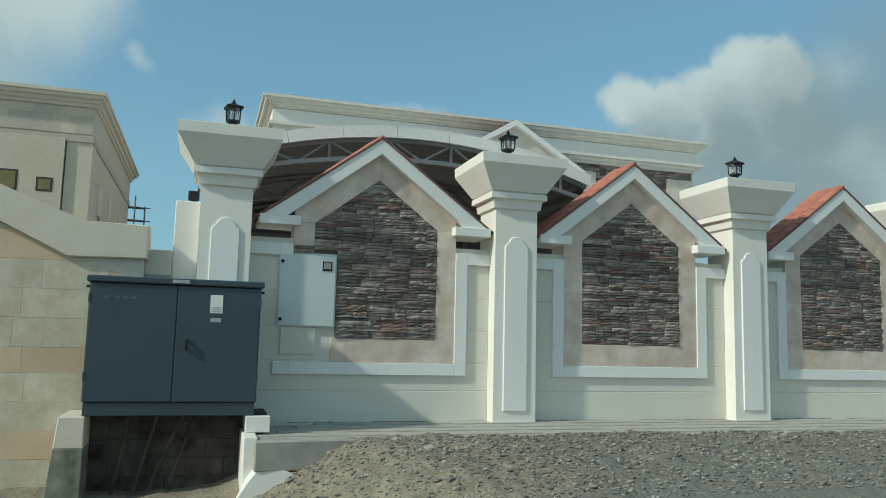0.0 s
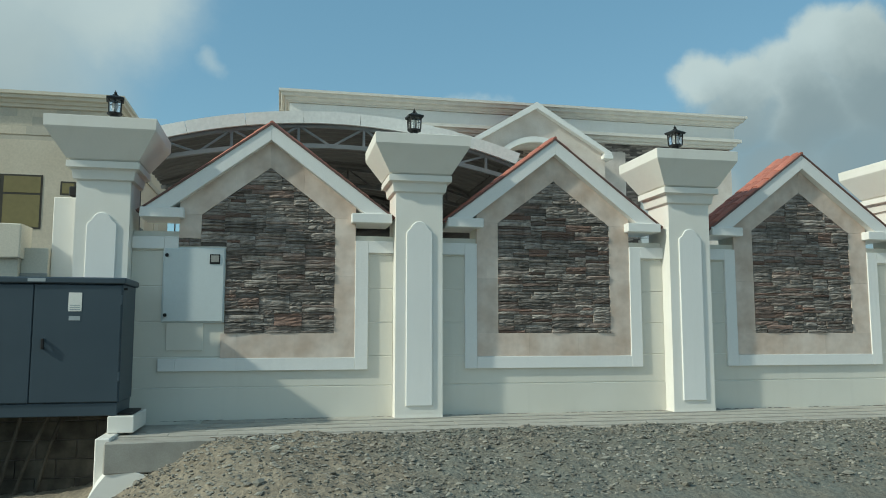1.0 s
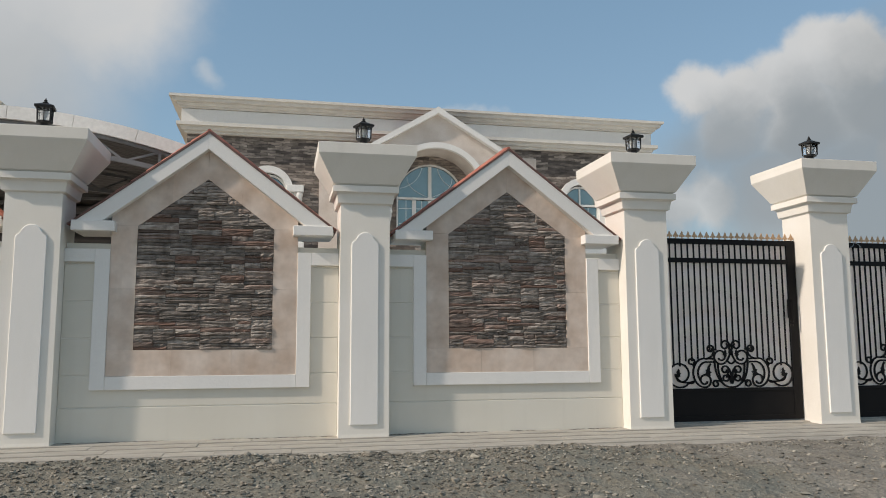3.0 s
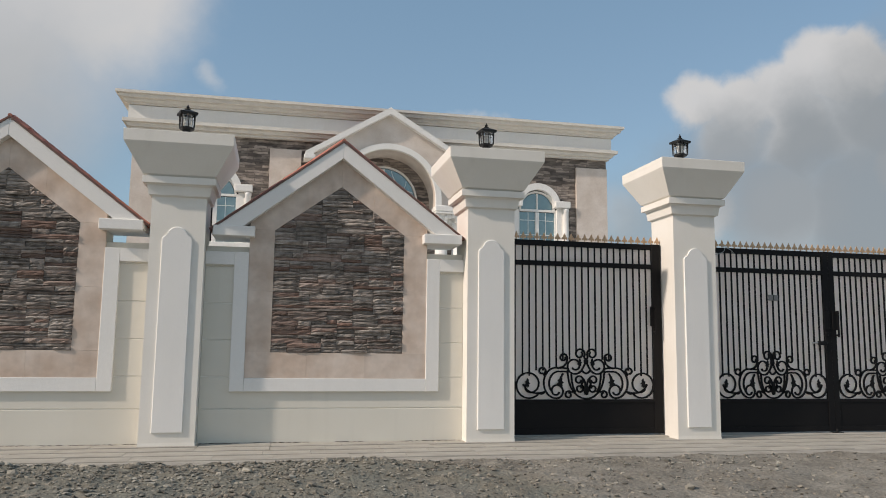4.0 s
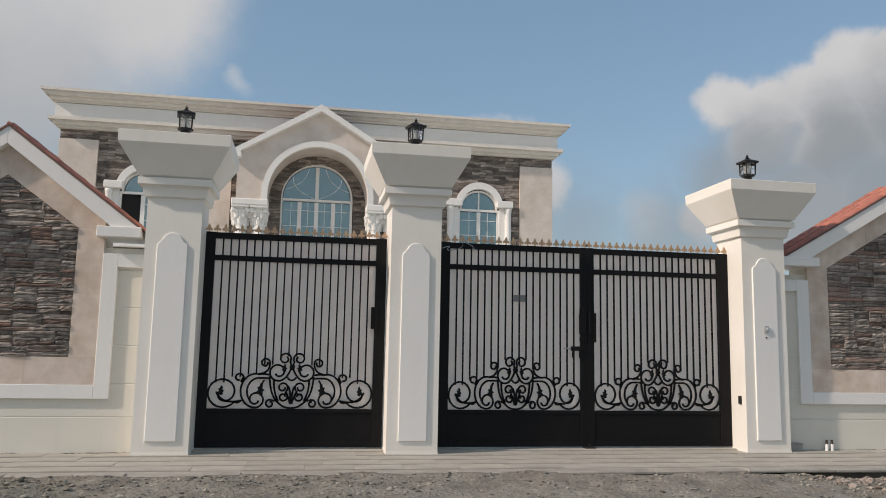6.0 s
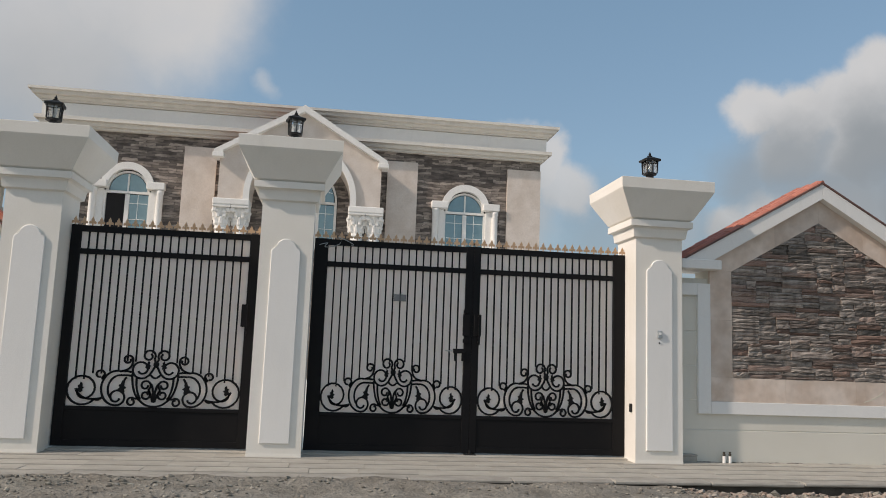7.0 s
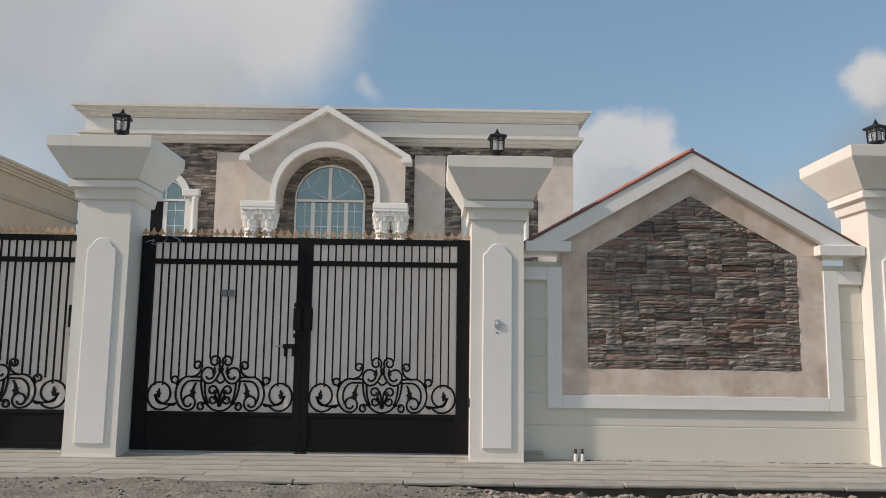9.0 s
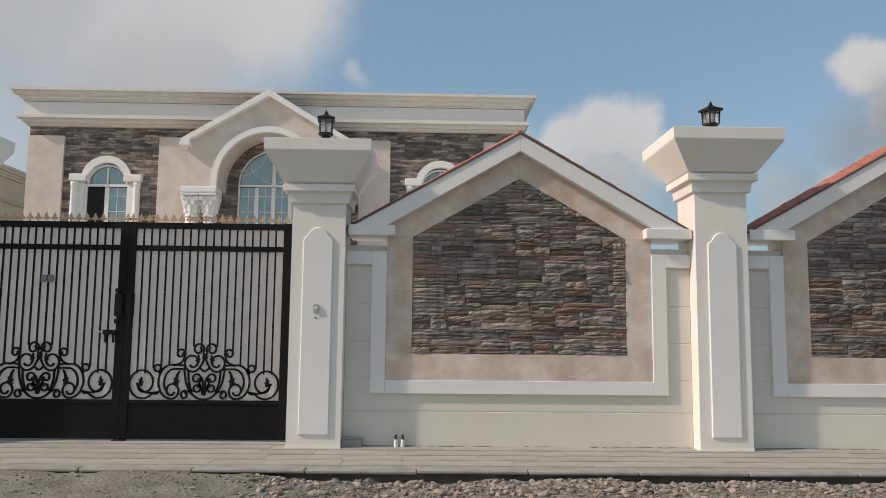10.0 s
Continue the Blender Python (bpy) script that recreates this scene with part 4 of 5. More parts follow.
            part("lock_plate", bx(hx - 0.14, hx + 0.01, y - 0.045, y - 0.0265, 1.19, 1.245, 0.004), BLACK_METAL, g)
            part("latch_bolt", rod(bmesh.new(), (hx - 0.23, y - 0.036, 1.218), (hx - 0.12, y - 0.036, 1.218), 0.009), STEEL, g, "bare steel bolt")
            for dx in (0.11, 0.02):
                part("padlock_eye", bx(hx - dx - 0.014, hx - dx + 0.014, y - 0.042, y - 0.028, 1.10, 1.192, 0.004), BLACK_METAL, g)
    return g


gate_leaf("metal_gate", "black steel gate with scrollwork and a milky backing sheet", 11.236, 13.345, 20, 0.11, 0.125, (13.235, "pull"))
gate_leaf("metal_gate", "black steel gate leaf with a lever handle and scrollwork", 13.965, 15.886, 18, 0.16, 0.092, (15.80, "lever"))
gate_leaf("metal_gate", "black steel gate leaf with a pull handle and scrollwork", 15.887, 17.812, 18, 0.085, 0.15, (15.965, "pull"))
mp_ = thing("letter_plate", "small dark steel slot plate fixed to the gate pickets", "letter plate", at=(15.0, 10.33, 1.82))
part("plate", bx(-0.075, 0.075, -0.012, 0.0, -0.04, 0.04, 0.004), TRUSS, mp_)
part("slot", bx(-0.004, 0.004, -0.016, -0.011, -0.035, 0.035), RUBBER, mp_)
st_ = thing("gate_stop", "small black steel gate stop on the pavement", "gate stop", at=(15.9, 10.33, -0.01))
part("plate", bx(-0.07, 0.07, -0.05, 0.05, 0.0, 0.035, 0.006), RUBBER, st_)
part("bolt", rod(bmesh.new(), (0, 0, 0.03), (0, 0, 0.07), 0.014), RUBBER, st_)

for xa, xb in ((11.223, 13.36), (13.95, 17.815)):
    s_ = thing("threshold", "pale concrete threshold strip under the gate", "threshold", kind="structure")
    part("slab", bx(xa, xb, 10.226, 10.7, -0.12, 0.012, 0.006), CONCRETE, s_)

# small box and pipe stubs at the wall foot
jb = thing("junction_box", "grey flat cable box lying at the wall foot", "junction box", at=(18.52, 10.15, 0.0))
part("body", bx(-0.11, 0.11, -0.06, 0.055, -0.012, 0.075, 0.008), PLASTER, jb)
part("lid", bx(-0.115, 0.115, -0.065, 0.06, 0.076, 0.09, 0.004), PLASTER, jb)
for px in (19.0, 19.075):
    ps = thing("pipe_stub", "white plastic pipe stub with a dull brass valve", "pipe", "pipe stubs", at=(px, 10.14, -0.01))
    part("pipe", rod(bmesh.new(), (0, 0, 0), (0.004, 0, 0.085), 0.022, 10), WHITE, ps)
    part("valve", lathe(bmesh.new(), [(0.014, 0.083), (0.02, 0.1), (0.012, 0.12), (0.018, 0.135)], 8), FRAME_DARK, ps, "dull brass valve")
gs = thing("gate_sensor", "small black gate sensor on the pillar side", "sensor", at=(17.812, 10.12, 0.62))
part("housing", bx(-0.02, 0.003, -0.025, 0.025, -0.05, 0.05, 0.004), RUBBER, gs)


# ---- carport behind the wall ----
def carport():
    c = thing("carport", "arched steel carport with white fascia and dark sheet roof", "carport")
    ox, top, R = 2.55, 3.86, 7.9
    oz = top - R
    half = 2.62
    amax = math.asin(half / R)
    def arc(r, n=28, lo=-1.0, hi=1.0):
        return [(ox + r * math.sin(amax * (lo + (hi - lo) * k / n)), oz + r * math.cos(amax * (lo + (hi - lo) * k / n))) for k in range(n + 1)]
    n = 7
    for k in range(n):
        seg_o, seg_i = arc(R + 0.165, 6, -1 + 2 * k / n + 0.002, -1 + 2 * (k + 1) / n), arc(R, 6, -1 + 2 * k / n + 0.002, -1 + 2 * (k + 1) / n)
        part("fascia_panel", prism(bmesh.new(), seg_o + seg_i[::-1], 10.98, 11.03), HOUSE_WHITE, c, "white metal fascia panel")
    # ribbed roof sheet
    ys = [11.031 + 0.06 * i for i in range(95)]
    prof = arc(R + 0.06, 24)
    verts, faces = [], []
    for j, y in enumerate(ys):
        lift = 0.03 if j % 4 < 2 else 0.0
        for x, z in prof:
            verts.append((x, y, z + lift))
    m = len(prof)
    for j in range(len(ys) - 1):
        for i in range(m - 1):
            faces.append((j * m + i, j * m + i + 1, (j + 1) * m + i + 1, (j + 1) * m + i))
    bm = bmesh.new()
    bv = [bm.verts.new(v) for v in verts]
    for f in faces:
        bm.faces.new([bv[i] for i in f])
    sh = part("roof_sheet", bm, SHEETMETAL, c, "dark ribbed sheet steel")
    so = sh.modifiers.new("solid", "SOLIDIFY")
    so.thickness = 0.008
    for y in (11.07, 13.8, 16.4):
        top_c = arc(R - 0.02, 24)
        part("top_chord", sweep(bmesh.new(), top_c, 0.05, 0.05, y), TRUSS, c)
        lo = []
        for k in range(25):
            x = top_c[k][0]
            s = (x - ox) / half
            lo.append((x, 3.20 + 0.36 * (1 - s * s)))
        part("bottom_chord", sweep(bmesh.new(), lo, 0.06, 0.06, y), TRUSS, c)
        for k in range(2, 24, 4):
            part("web_post", sweep(bmesh.new(), [lo[k], top_c[k]], 0.035, 0.035, y), TRUSS, c)
            if k + 4 < 25:
                part("web_brace", sweep(bmesh.new(), [top_c[k], lo[k + 2]], 0.028, 0.028, y), TRUSS, c)
                part("web_brace", sweep(bmesh.new(), [lo[k + 2], top_c[k + 4]], 0.028, 0.028, y), TRUSS, c)
    # added screens that keep the space under the roof dark
    zz = [-0.03 + 0.05 * i for i in range(80)]
    for name, pts in (("back_light_screen", ((-0.05, 16.62), (5.15, 16.62))), ("side_light_screen", ((5.13, 16.6), (5.13, 11.12)))):
        bm = bmesh.new()
        (xa, ya), (xb, yb) = pts
        prev = None
        for i, z in enumerate(zz):
            off = 0.025 if i % 4 < 2 else 0.0
            if name == "back_light_screen":
                row = [bm.verts.new((xa, ya + off, z)), bm.verts.new((xb, yb + off, z))]
            else:
                row = [bm.verts.new((xa + off, ya, min(z, 3.50))), bm.verts.new((xb + off, yb, min(z, 3.50)))]
            if prev:
                bm.faces.new((prev[0], prev[1], row[1], row[0]))
            prev = row
        cl = part(name, bm, SHEETMETAL, c, "dark ribbed screen added to keep light out under the roof")
        sm_ = cl.modifiers.new("solid", "SOLIDIFY")
        sm_.thickness = 0.008
    for x in (0.05, 5.05):
        for y in (11.07, 16.4):
            part("post", bx(x - 0.05, x + 0.05, y - 0.05, y + 0.05, -0.03, 3.22), TRUSS, c)
    return c


carport()


# ---- the house ----
HC, HY = 12.78, 34.25        # middle of the front, face of the wall


def cornice(parent, name, cx, half, y, profile, mat, label="", depth=14.0):
    """A moulding run round three sides: profile rows (outward, z)."""
    bm = bmesh.new()
    rings = []
    for o, z in profile:
        rings.append([bm.verts.new(p) for p in ((cx - half - o, y + depth, z), (cx - half - o, y - o, z), (cx + half + o, y - o, z), (cx + half + o, y + depth, z))])
    for a, b in zip(rings, rings[1:]):
        for i in range(3):
            bm.faces.new((a[i], a[i + 1], b[i + 1], b[i]))
    bm.faces.new(rings[-1]), bm.faces.new(rings[0][::-1])
    bm.faces.new([r[0] for r in rings] + [r[3] for r in rings[::-1]])
    return part(name, bm, mat, parent, label)


def arch_points(cx, z0, r, n=20, stretch=1.0):
    return [(cx + r * math.cos(math.pi * k / n), z0 + stretch * r * math.sin(math.pi * k / n)) for k in range(n + 1)]


def band(bm, outer, inner, y0, y1):
    """A solid strip between two runs of (x, z)."""
    o = [[bm.verts.new((x, y, z)) for x, z in outer] for y in (y0, y1)]
    i = [[bm.verts.new((x, y, z)) for x, z in inner] for y in (y0, y1)]
    for k in range(len(outer) - 1):
        bm.faces.new((o[0][k], o[0][k + 1], i[0][k + 1], i[0][k]))
        bm.faces.new((o[1][k], o[1][k + 1], i[1][k + 1], i[1][k]))
        bm.faces.new((o[0][k], o[0][k + 1], o[1][k + 1], o[1][k]))
        bm.faces.new((i[0][k], i[0][k + 1], i[1][k + 1], i[1][k]))
    for k in (0, -1):
        bm.faces.new((o[0][k], o[1][k], i[1][k], i[0][k]))
    return bm


def house_window(parent, cx, y, z_sill, z_spring, half, lights, open_left=False, arch_half=None):
    """An arched window: white frame, transom, mullions and tinted panes."""
    ah = arch_half or half
    w = part("window", band(bmesh.new(), arch_points(cx, z_spring, ah), arch_points(cx, z_spring, ah - 0.085), y - 0.1, y + 0.02), HOUSE_WHITE, parent, "white arched window with blue tinted panes")
    part("frame", bx(cx - half, cx - half + 0.10, y - 0.1, y + 0.02, z_sill, z_spring), HOUSE_WHITE, w)
    part("frame", bx(cx + half - 0.11, cx + half, y - 0.1, y + 0.02, z_sill, z_spring), HOUSE_WHITE, w)
    part("transom", bx(cx - half + 0.11, cx + half - 0.11, y - 0.11, y + 0.02, z_spring - 0.10, z_spring + 0.0), HOUSE_WHITE, w)
    inner = half - 0.11
    part("pane", prism(bmesh.new(), arch_points(cx, z_spring + 0.004, ah - 0.115), y - 0.03, y - 0.015), PANE_BLUE, w)
    pw = 2 * inner / lights
    for k in range(lights):
        a, b = cx - inner + k * pw, cx - inner + (k + 1) * pw
        if open_left and k == 0:
            # black sheet in the open light, painted as the unlit room
            part("black_room_sheet", bx(a, b, y + 0.0, y + 0.012, z_sill, z_spring - 0.13), UNLIT_BLACK, w)
            continue
        part("pane", bx(a, b, y - 0.03, y - 0.015, z_sill, z_spring - 0.13), PANE_BLUE, w)
        if k:
            part("mullion", bx(a - 0.085, a + 0.085, y - 0.1, y - 0.012, z_sill, z_spring - 0.13), HOUSE_WHITE, w)
        for sx in (a + pw / 2,):
            part("glazing_bar", bx(sx - 0.012, sx + 0.012, y - 0.045, y - 0.031, z_sill, z_spring - 0.13), HOUSE_WHITE, w)
        for sz in (z_spring - 0.5, z_spring - 1.17):
            part("glazing_bar", bx(a + 0.05, b - 0.05, y - 0.046, y - 0.032, sz - 0.012, sz + 0.012), HOUSE_WHITE, w)
    if lights > 2:
        part("mullion", bx(cx - 0.075, cx + 0.075, y - 0.1, y - 0.012, z_spring, z_spring + ah - 0.12), HOUSE_WHITE, w)
        for s in (-1, 1):
            pts = curve3((cx + s * 0.02, z_spring + 0.02), (cx + s * inner * 0.75, z_spring + 0.25 * inner), (cx + s * inner * 0.72, z_spring + inner * 0.66))
            part("glazing_bar", sweep(bmesh.new(), pts, 0.018, 0.02, y - 0.04), HOUSE_WHITE, w)
            pts = curve3((cx + s * inner * 0.25, z_spring + inner * 0.95), (cx + s * inner * 0.35, z_spring + 0.45 * inner), (cx + s * inner * 0.93, z_spring + inner * 0.28))
            part("glazing_bar", sweep(bmesh.new(), pts, 0.018, 0.02, y - 0.04), HOUSE_WHITE, w)
    else:
        part("mullion", bx(cx - 0.03, cx + 0.03, y - 0.1, y - 0.012, z_spring, z_spring + ah - 0.12), HOUSE_WHITE, w)
    return w


def wall_with_windows(x0, x1, y0, y1, z0, z1, cx, half, zsill, zspring):
    """A slab of wall with one arched opening through it."""
    bm = bmesh.new()
    arch = [(cx + half * math.cos(math.pi * k / 20), zspring + half * math.sin(math.pi * k / 20)) for k in range(21)]
    box(bm, x0, cx - half, y0, y1, z0, z1), box(bm, cx + half, x1, y0, y1, z0, z1), box(bm, cx - half, cx + half, y0, y1, z0, zsill)
    for a, b in zip(arch, arch[1:]):
        prism(bm, [a, (a[0], z1), (b[0], z1), b], y0, y1)
    return bm


def capital(parent, x, y, z0, z1):
    bm = bmesh.new()
    lathe(bm, [(0.28, z0 - 0.08), (0.32, z0 - 0.04), (0.28, z0), (0.27, z0 + 0.1), (0.30, z0 + 0.45 * (z1 - z0)), (0.36, z0 + 0.8 * (z1 - z0)), (0.36, z1 - 0.09)], 12, x, y)
    for row, (zz, rr, sz) in enumerate(((z0 + 0.10, 0.27, 0.30), (z0 + 0.40, 0.33, 0.30))):
        for k in range(8):
            a = 2 * math.pi * (k + 0.5 * row) / 8
            cx, cy = x + rr * math.cos(a), y + rr * math.sin(a)
            box(bm, cx - 0.07, cx + 0.07, cy - 0.07, cy + 0.07, zz, zz + sz, 0.03)
            box(bm, cx + 0.06 * math.cos(a) - 0.05, cx + 0.06 * math.cos(a) + 0.05, cy + 0.06 * math.sin(a) - 0.05, cy + 0.06 * math.sin(a) + 0.05, zz + sz - 0.1, zz + sz + 0.02, 0.02)
    for sx in (-1, 1):
        for sy in (-1, 1):
            box(bm, x + sx * 0.27 - 0.09, x + sx * 0.27 + 0.09, y + sy * 0.33 - 0.09, y + sy * 0.33 + 0.09, z1 - 0.3, z1 - 0.1, 0.04)
    box(bm, x - 0.355, x + 0.355, y - 0.48, y + 0.40, z1 - 0.1, z1, 0.02)
    return part("capital", bm, HOUSE_WHITE, parent, "carved white leafy capital")


def house():
    h = thing("house", "two-storey cream villa with stone cladding, arched windows and white cornices", "house")
    W = 10.5
    ztop = 10.0
    # front wall in strips: corner piers, stone fields, inner piers, middle
    y0, y1 = HY, HY + 0.35
    win = 7.12
    # black layer behind the windows: room shade put into the colour
    part("wall", bx(HC - W, HC + W, HY + 0.36, HY + 0.5, -0.03, ztop), UNLIT_BLACK, h)
    part("wall", bx(HC - W, HC + W, HY + 0.5, HY + 14, -0.03, ztop), HOUSE_CREAM, h)
    for s in (-1, 1):
        a, b = sorted((HC + s * 8.98, HC + s * W))
        part("corner_pier", bx(a, b, y0 - 0.12, HY + 0.5, -0.03, 9.47), HOUSE_CREAM, h)
        part("pier_head", bx(a, b, y0 - 0.02, HY + 0.5, 9.472, 9.9), HOUSE_STONE, h)
        a, b = sorted((HC + s * 4.95, HC + s * 8.979))
        part("stone_field", wall_with_windows(a, b, y0, y1, -0.03, 9.9, HC + s * win, 0.97, 5.33, 7.42), HOUSE_STONE, h, "grey-brown stacked stone cladding")
        a, b = sorted((HC + s * 3.62, HC + s * 4.949))
        part("inner_pier", bx(a, b, y0 - 0.12, y1, -0.03, 9.47), HOUSE_CREAM, h)
        part("pier_head", bx(a, b, y0 - 0.02, y1, 9.472, 9.9), HOUSE_STONE, h)
        # window surround with imposts
        cx = HC + s * win
        part("arch_surround", band(bmesh.new(), arch_points(cx, 7.55, 1.07), arch_points(cx, 7.55, 0.78), y0 - 0.16, y0 + 0.1), HOUSE_WHITE, h)
        for q in (-1, 1):
            a, b = sorted((cx + q * 0.93, cx + q * 1.2))
            part("jamb", bx(a, b, y0 - 0.03, y0 + 0.1, 5.33, 7.48), HOUSE_WHITE, h)
            part("jamb_column", lathe(bmesh.new(), [(0.17, 5.33), (0.17, 5.45), (0.145, 5.5), (0.14, 7.3), (0.165, 7.36), (0.165, 7.48)], 12, cx + q * 1.32, y0 - 0.1), HOUSE_WHITE, h, smooth=True)
            a, b = sorted((cx + q * 0.78, cx + q * 1.52))
            part("impost", bx(a, b, y0 - 0.27, y0 + 0.1, 7.5, 7.81, 0.03), HOUSE_WHITE, h)
        part("sill", bx(cx - 1.56, cx + 1.56, y0 - 0.32, y0 + 0.1, 5.08, 5.32, 0.02), HOUSE_WHITE, h)
        house_window(h, cx, y0 + 0.15, 5.34, 7.42, 0.95, 2, open_left=(s < 0), arch_half=0.86)
    part("stone_field", wall_with_windows(HC - 3.619, HC + 3.619, y0, y1, -0.03, 9.9, HC, 1.54, 5.4, 7.47), HOUSE_STONE, h)
    house_window(h, HC - 0.03, y0 + 0.12, 5.41, 7.48, 1.54, 4)
    # cornices
    cornice(h, "lower_cornice", HC, W, HY - 0.1, [(0.0, 9.88), (0.09, 9.89), (0.09, 9.99), (0.21, 10.0), (0.25, 10.10), (0.25, 10.15), (0.40, 10.16), (0.40, 10.30), (0.3, 10.33)], HOUSE_BAND, "tan stepped moulding")
    cornice(h, "parapet", HC, W + 0.25, HY - 0.1, [(0.0, 10.3), (0.0, 10.95)], HOUSE_WHITE, "plain white parapet band")
    cornice(h, "upper_cornice", HC, W + 0.25, HY - 0.1, [(0.0, 10.97), (0.07, 10.98), (0.07, 11.05), (0.15, 11.06), (0.20, 11.15), (0.20, 11.19), (0.34, 11.20), (0.37, 11.31), (0.37, 11.34), (0.47, 11.35), (0.47, 11.46)], HOUSE_BAND, "tan stepped crowning moulding")
    # gabled porch front with an arch on paired columns
    py0, py1 = 32.7, 33.15
    hw, spring = 3.27, 7.05
    bm = bmesh.new()
    ri, stilt = 2.04, 7.35
    arch = [(HC + ri, spring)] + arch_points(HC, stilt, ri, 24) + [(HC - ri, spring)]
    slope = (11.0 - 8.95) / 3.6
    def roof(x):
        return 10.95 - slope * abs(x - HC)
    outer = [(HC + hw, spring)] + [(HC + hw, roof(HC + hw)), (HC, roof(HC)), (HC - hw, roof(HC + hw)), (HC - hw, spring)]
    prism(bm, outer + arch[::-1], py0, py1)
    part("porch_front", bm, HOUSE_CREAM, h, "cream gabled porch front")
    def ringed(r):
        return [(HC + r, spring)] + arch_points(HC, stilt, r, 28) + [(HC - r, spring)]
    part("porch_arch", band(bmesh.new(), ringed(2.27), ringed(2.03), py0 - 0.10, py0 + 0.1), HOUSE_WHITE, h, "white arch moulding")
    part("porch_vault", band(bmesh.new(), ringed(2.16), ringed(2.045), py1, HY - 0.005), HOUSE_CREAM, h, "cream barrel vault over the porch")
    for s in (-1, 1):
        a, b = sorted((HC + s * 3.19, HC + s * 2.9))
        part("porch_side", bx(a, b, py1 + 0.002, HY, spring, roof(HC + 3.0)), HOUSE_CREAM, h)
        run = [(HC, 11.14), (HC + s * 3.5, 9.02), (HC + s * 3.5, 8.90), (HC + s * 3.15, 8.90), (HC + s * 3.15, 9.0), (HC, 10.86)]
        part("porch_barge_board", prism(bmesh.new(), run, py0 - 0.28, py1), HOUSE_WHITE, h)
        a, b = sorted((HC + s * 3.1, HC + s * 3.55))
        part("porch_eave_return", bx(a, b, py0 - 0.32, py1, 8.72, 8.9, 0.02), HOUSE_WHITE, h)
        tb = prism(bmesh.new(), [(HC, 11.05), (HC + s * 3.45, 8.97), (HC + s * 3.52, 9.04), (HC, 11.17)], py0 - 0.12, HY + 0.3)
        part("porch_roof", tb, ROOF_EDGE, h, "dark terracotta tiled porch roof")
        a, b = sorted((HC + s * 1.98, HC + s * 3.42))
        part("entablature", bx(a, b, py0 - 0.25, py1 + 0.2, 6.80, 7.05, 0.03), HOUSE_WHITE, h)
        for ox in (2.34, 3.06):
            capital(h, HC + s * ox, py0 + 0.25, 5.9, 6.80)
            part("column", lathe(bmesh.new(), [(0.34, -0.03), (0.34, 0.3), (0.31, 0.4), (0.30, 3.0), (0.26, 5.78)], 16, HC + s * ox, py0 + 0.25), HOUSE_WHITE, h, smooth=True)
    return h


house()


# ---- neighbour: wall, cabinet, pit ----
def neighbour_wall():
    w = thing("wall_6", "sandstone block wall with a sloping cast coping", "wall", kind="structure")
    yw = 10.02
    part("core", bx(-6.0, -0.99, yw + 0.012, yw + 0.25, -0.75, 2.0), COPING, w)
    part("core", prism(bmesh.new(), [(-6.0, 2.0), (-1.75, 2.0), (-2.6, 2.4), (-6.0, 3.9)], yw + 0.02, yw + 0.25), PLASTER, w)
    rnd = random.Random(5)
    z, k = -0.72, 0
    zs = [-0.72, -0.36, -0.06, 0.25, 0.56, 0.84, 1.16, 1.48, 1.80, 2.12, 2.44, 2.76, 3.08, 3.4]
    for a, b in zip(zs, zs[1:]):
        x = -6.0 + rnd.uniform(-0.3, 0)
        while x < -0.99:
            wd = rnd.uniform(0.45, 0.8)
            xe = min(x + wd, -0.992)
            if xe > -1.25:
                xe = -0.992
            poly = [(max(x, -6.0) + 0.001, a + 0.001), (xe - 0.001, a + 0.001), (xe - 0.001, b - 0.001), (max(x, -6.0) + 0.001, b - 0.001)]
            poly = clip(poly, 0.415, 1.0, 1.16)
            poly = clip(poly, 0.0, 1.0, 1.90) if x > -1.9 else poly
            if len(poly) > 2 and area(poly) > 0.003:
                peach = 0.55 < a < 0.57 or rnd.random() < 0.06
                part("block", prism(bmesh.new(), poly, yw - rnd.uniform(0.0, 0.004), yw + 0.022, 0.0015), PEACH if peach else SAND, w)
            x = xe if xe < -1 else 0.0
    cop = [(-6.0, 4.05), (-2.5, 2.60), (-1.645, 2.245), (-0.955, 2.245), (-0.955, 1.86), (-1.785, 1.845), (-2.5, 2.21), (-6.0, 3.66)]
    part("coping", prism(bmesh.new(), cop, yw - 0.06, yw + 0.34, 0.012), COPING, w, "smooth cast coping stepping down")
    return w


neighbour_wall()

jp = thing("wall_7", "short plastered wall stub closing the gap beside the pillar", "wall", kind="structure")
part("stub", bx(-0.988, -0.70, 10.12, 10.38, -0.7, 1.99, 0.006), COPING, jp)
part("stub_foot", bx(-0.988, -0.70, 10.10, 10.12, 1.55, 1.70, 0.004), PLASTER, jp)
wp = thing("wall_8", "white painted return wall beside the first pillar", "wall", kind="structure")
part("pier", bx(-0.695, -0.412, 10.20, 10.75, -0.7, 2.60, 0.008), PILLAR, wp)
fl = thing("flood_light", "small black floodlight on the white return wall", "light", at=(-0.50, 10.35, 2.60))
part("bracket", bx(-0.03, 0.03, -0.02, 0.02, 0.0, 0.04), RUBBER, fl)
part("housing", bx(-0.065, 0.065, -0.05, 0.05, 0.035, 0.15, 0.012), RUBBER, fl)
part("cable", rod(bmesh.new(), (0.05, 0, 0.14), (0.07, 0.0, 0.34), 0.012), RUBBER, fl)


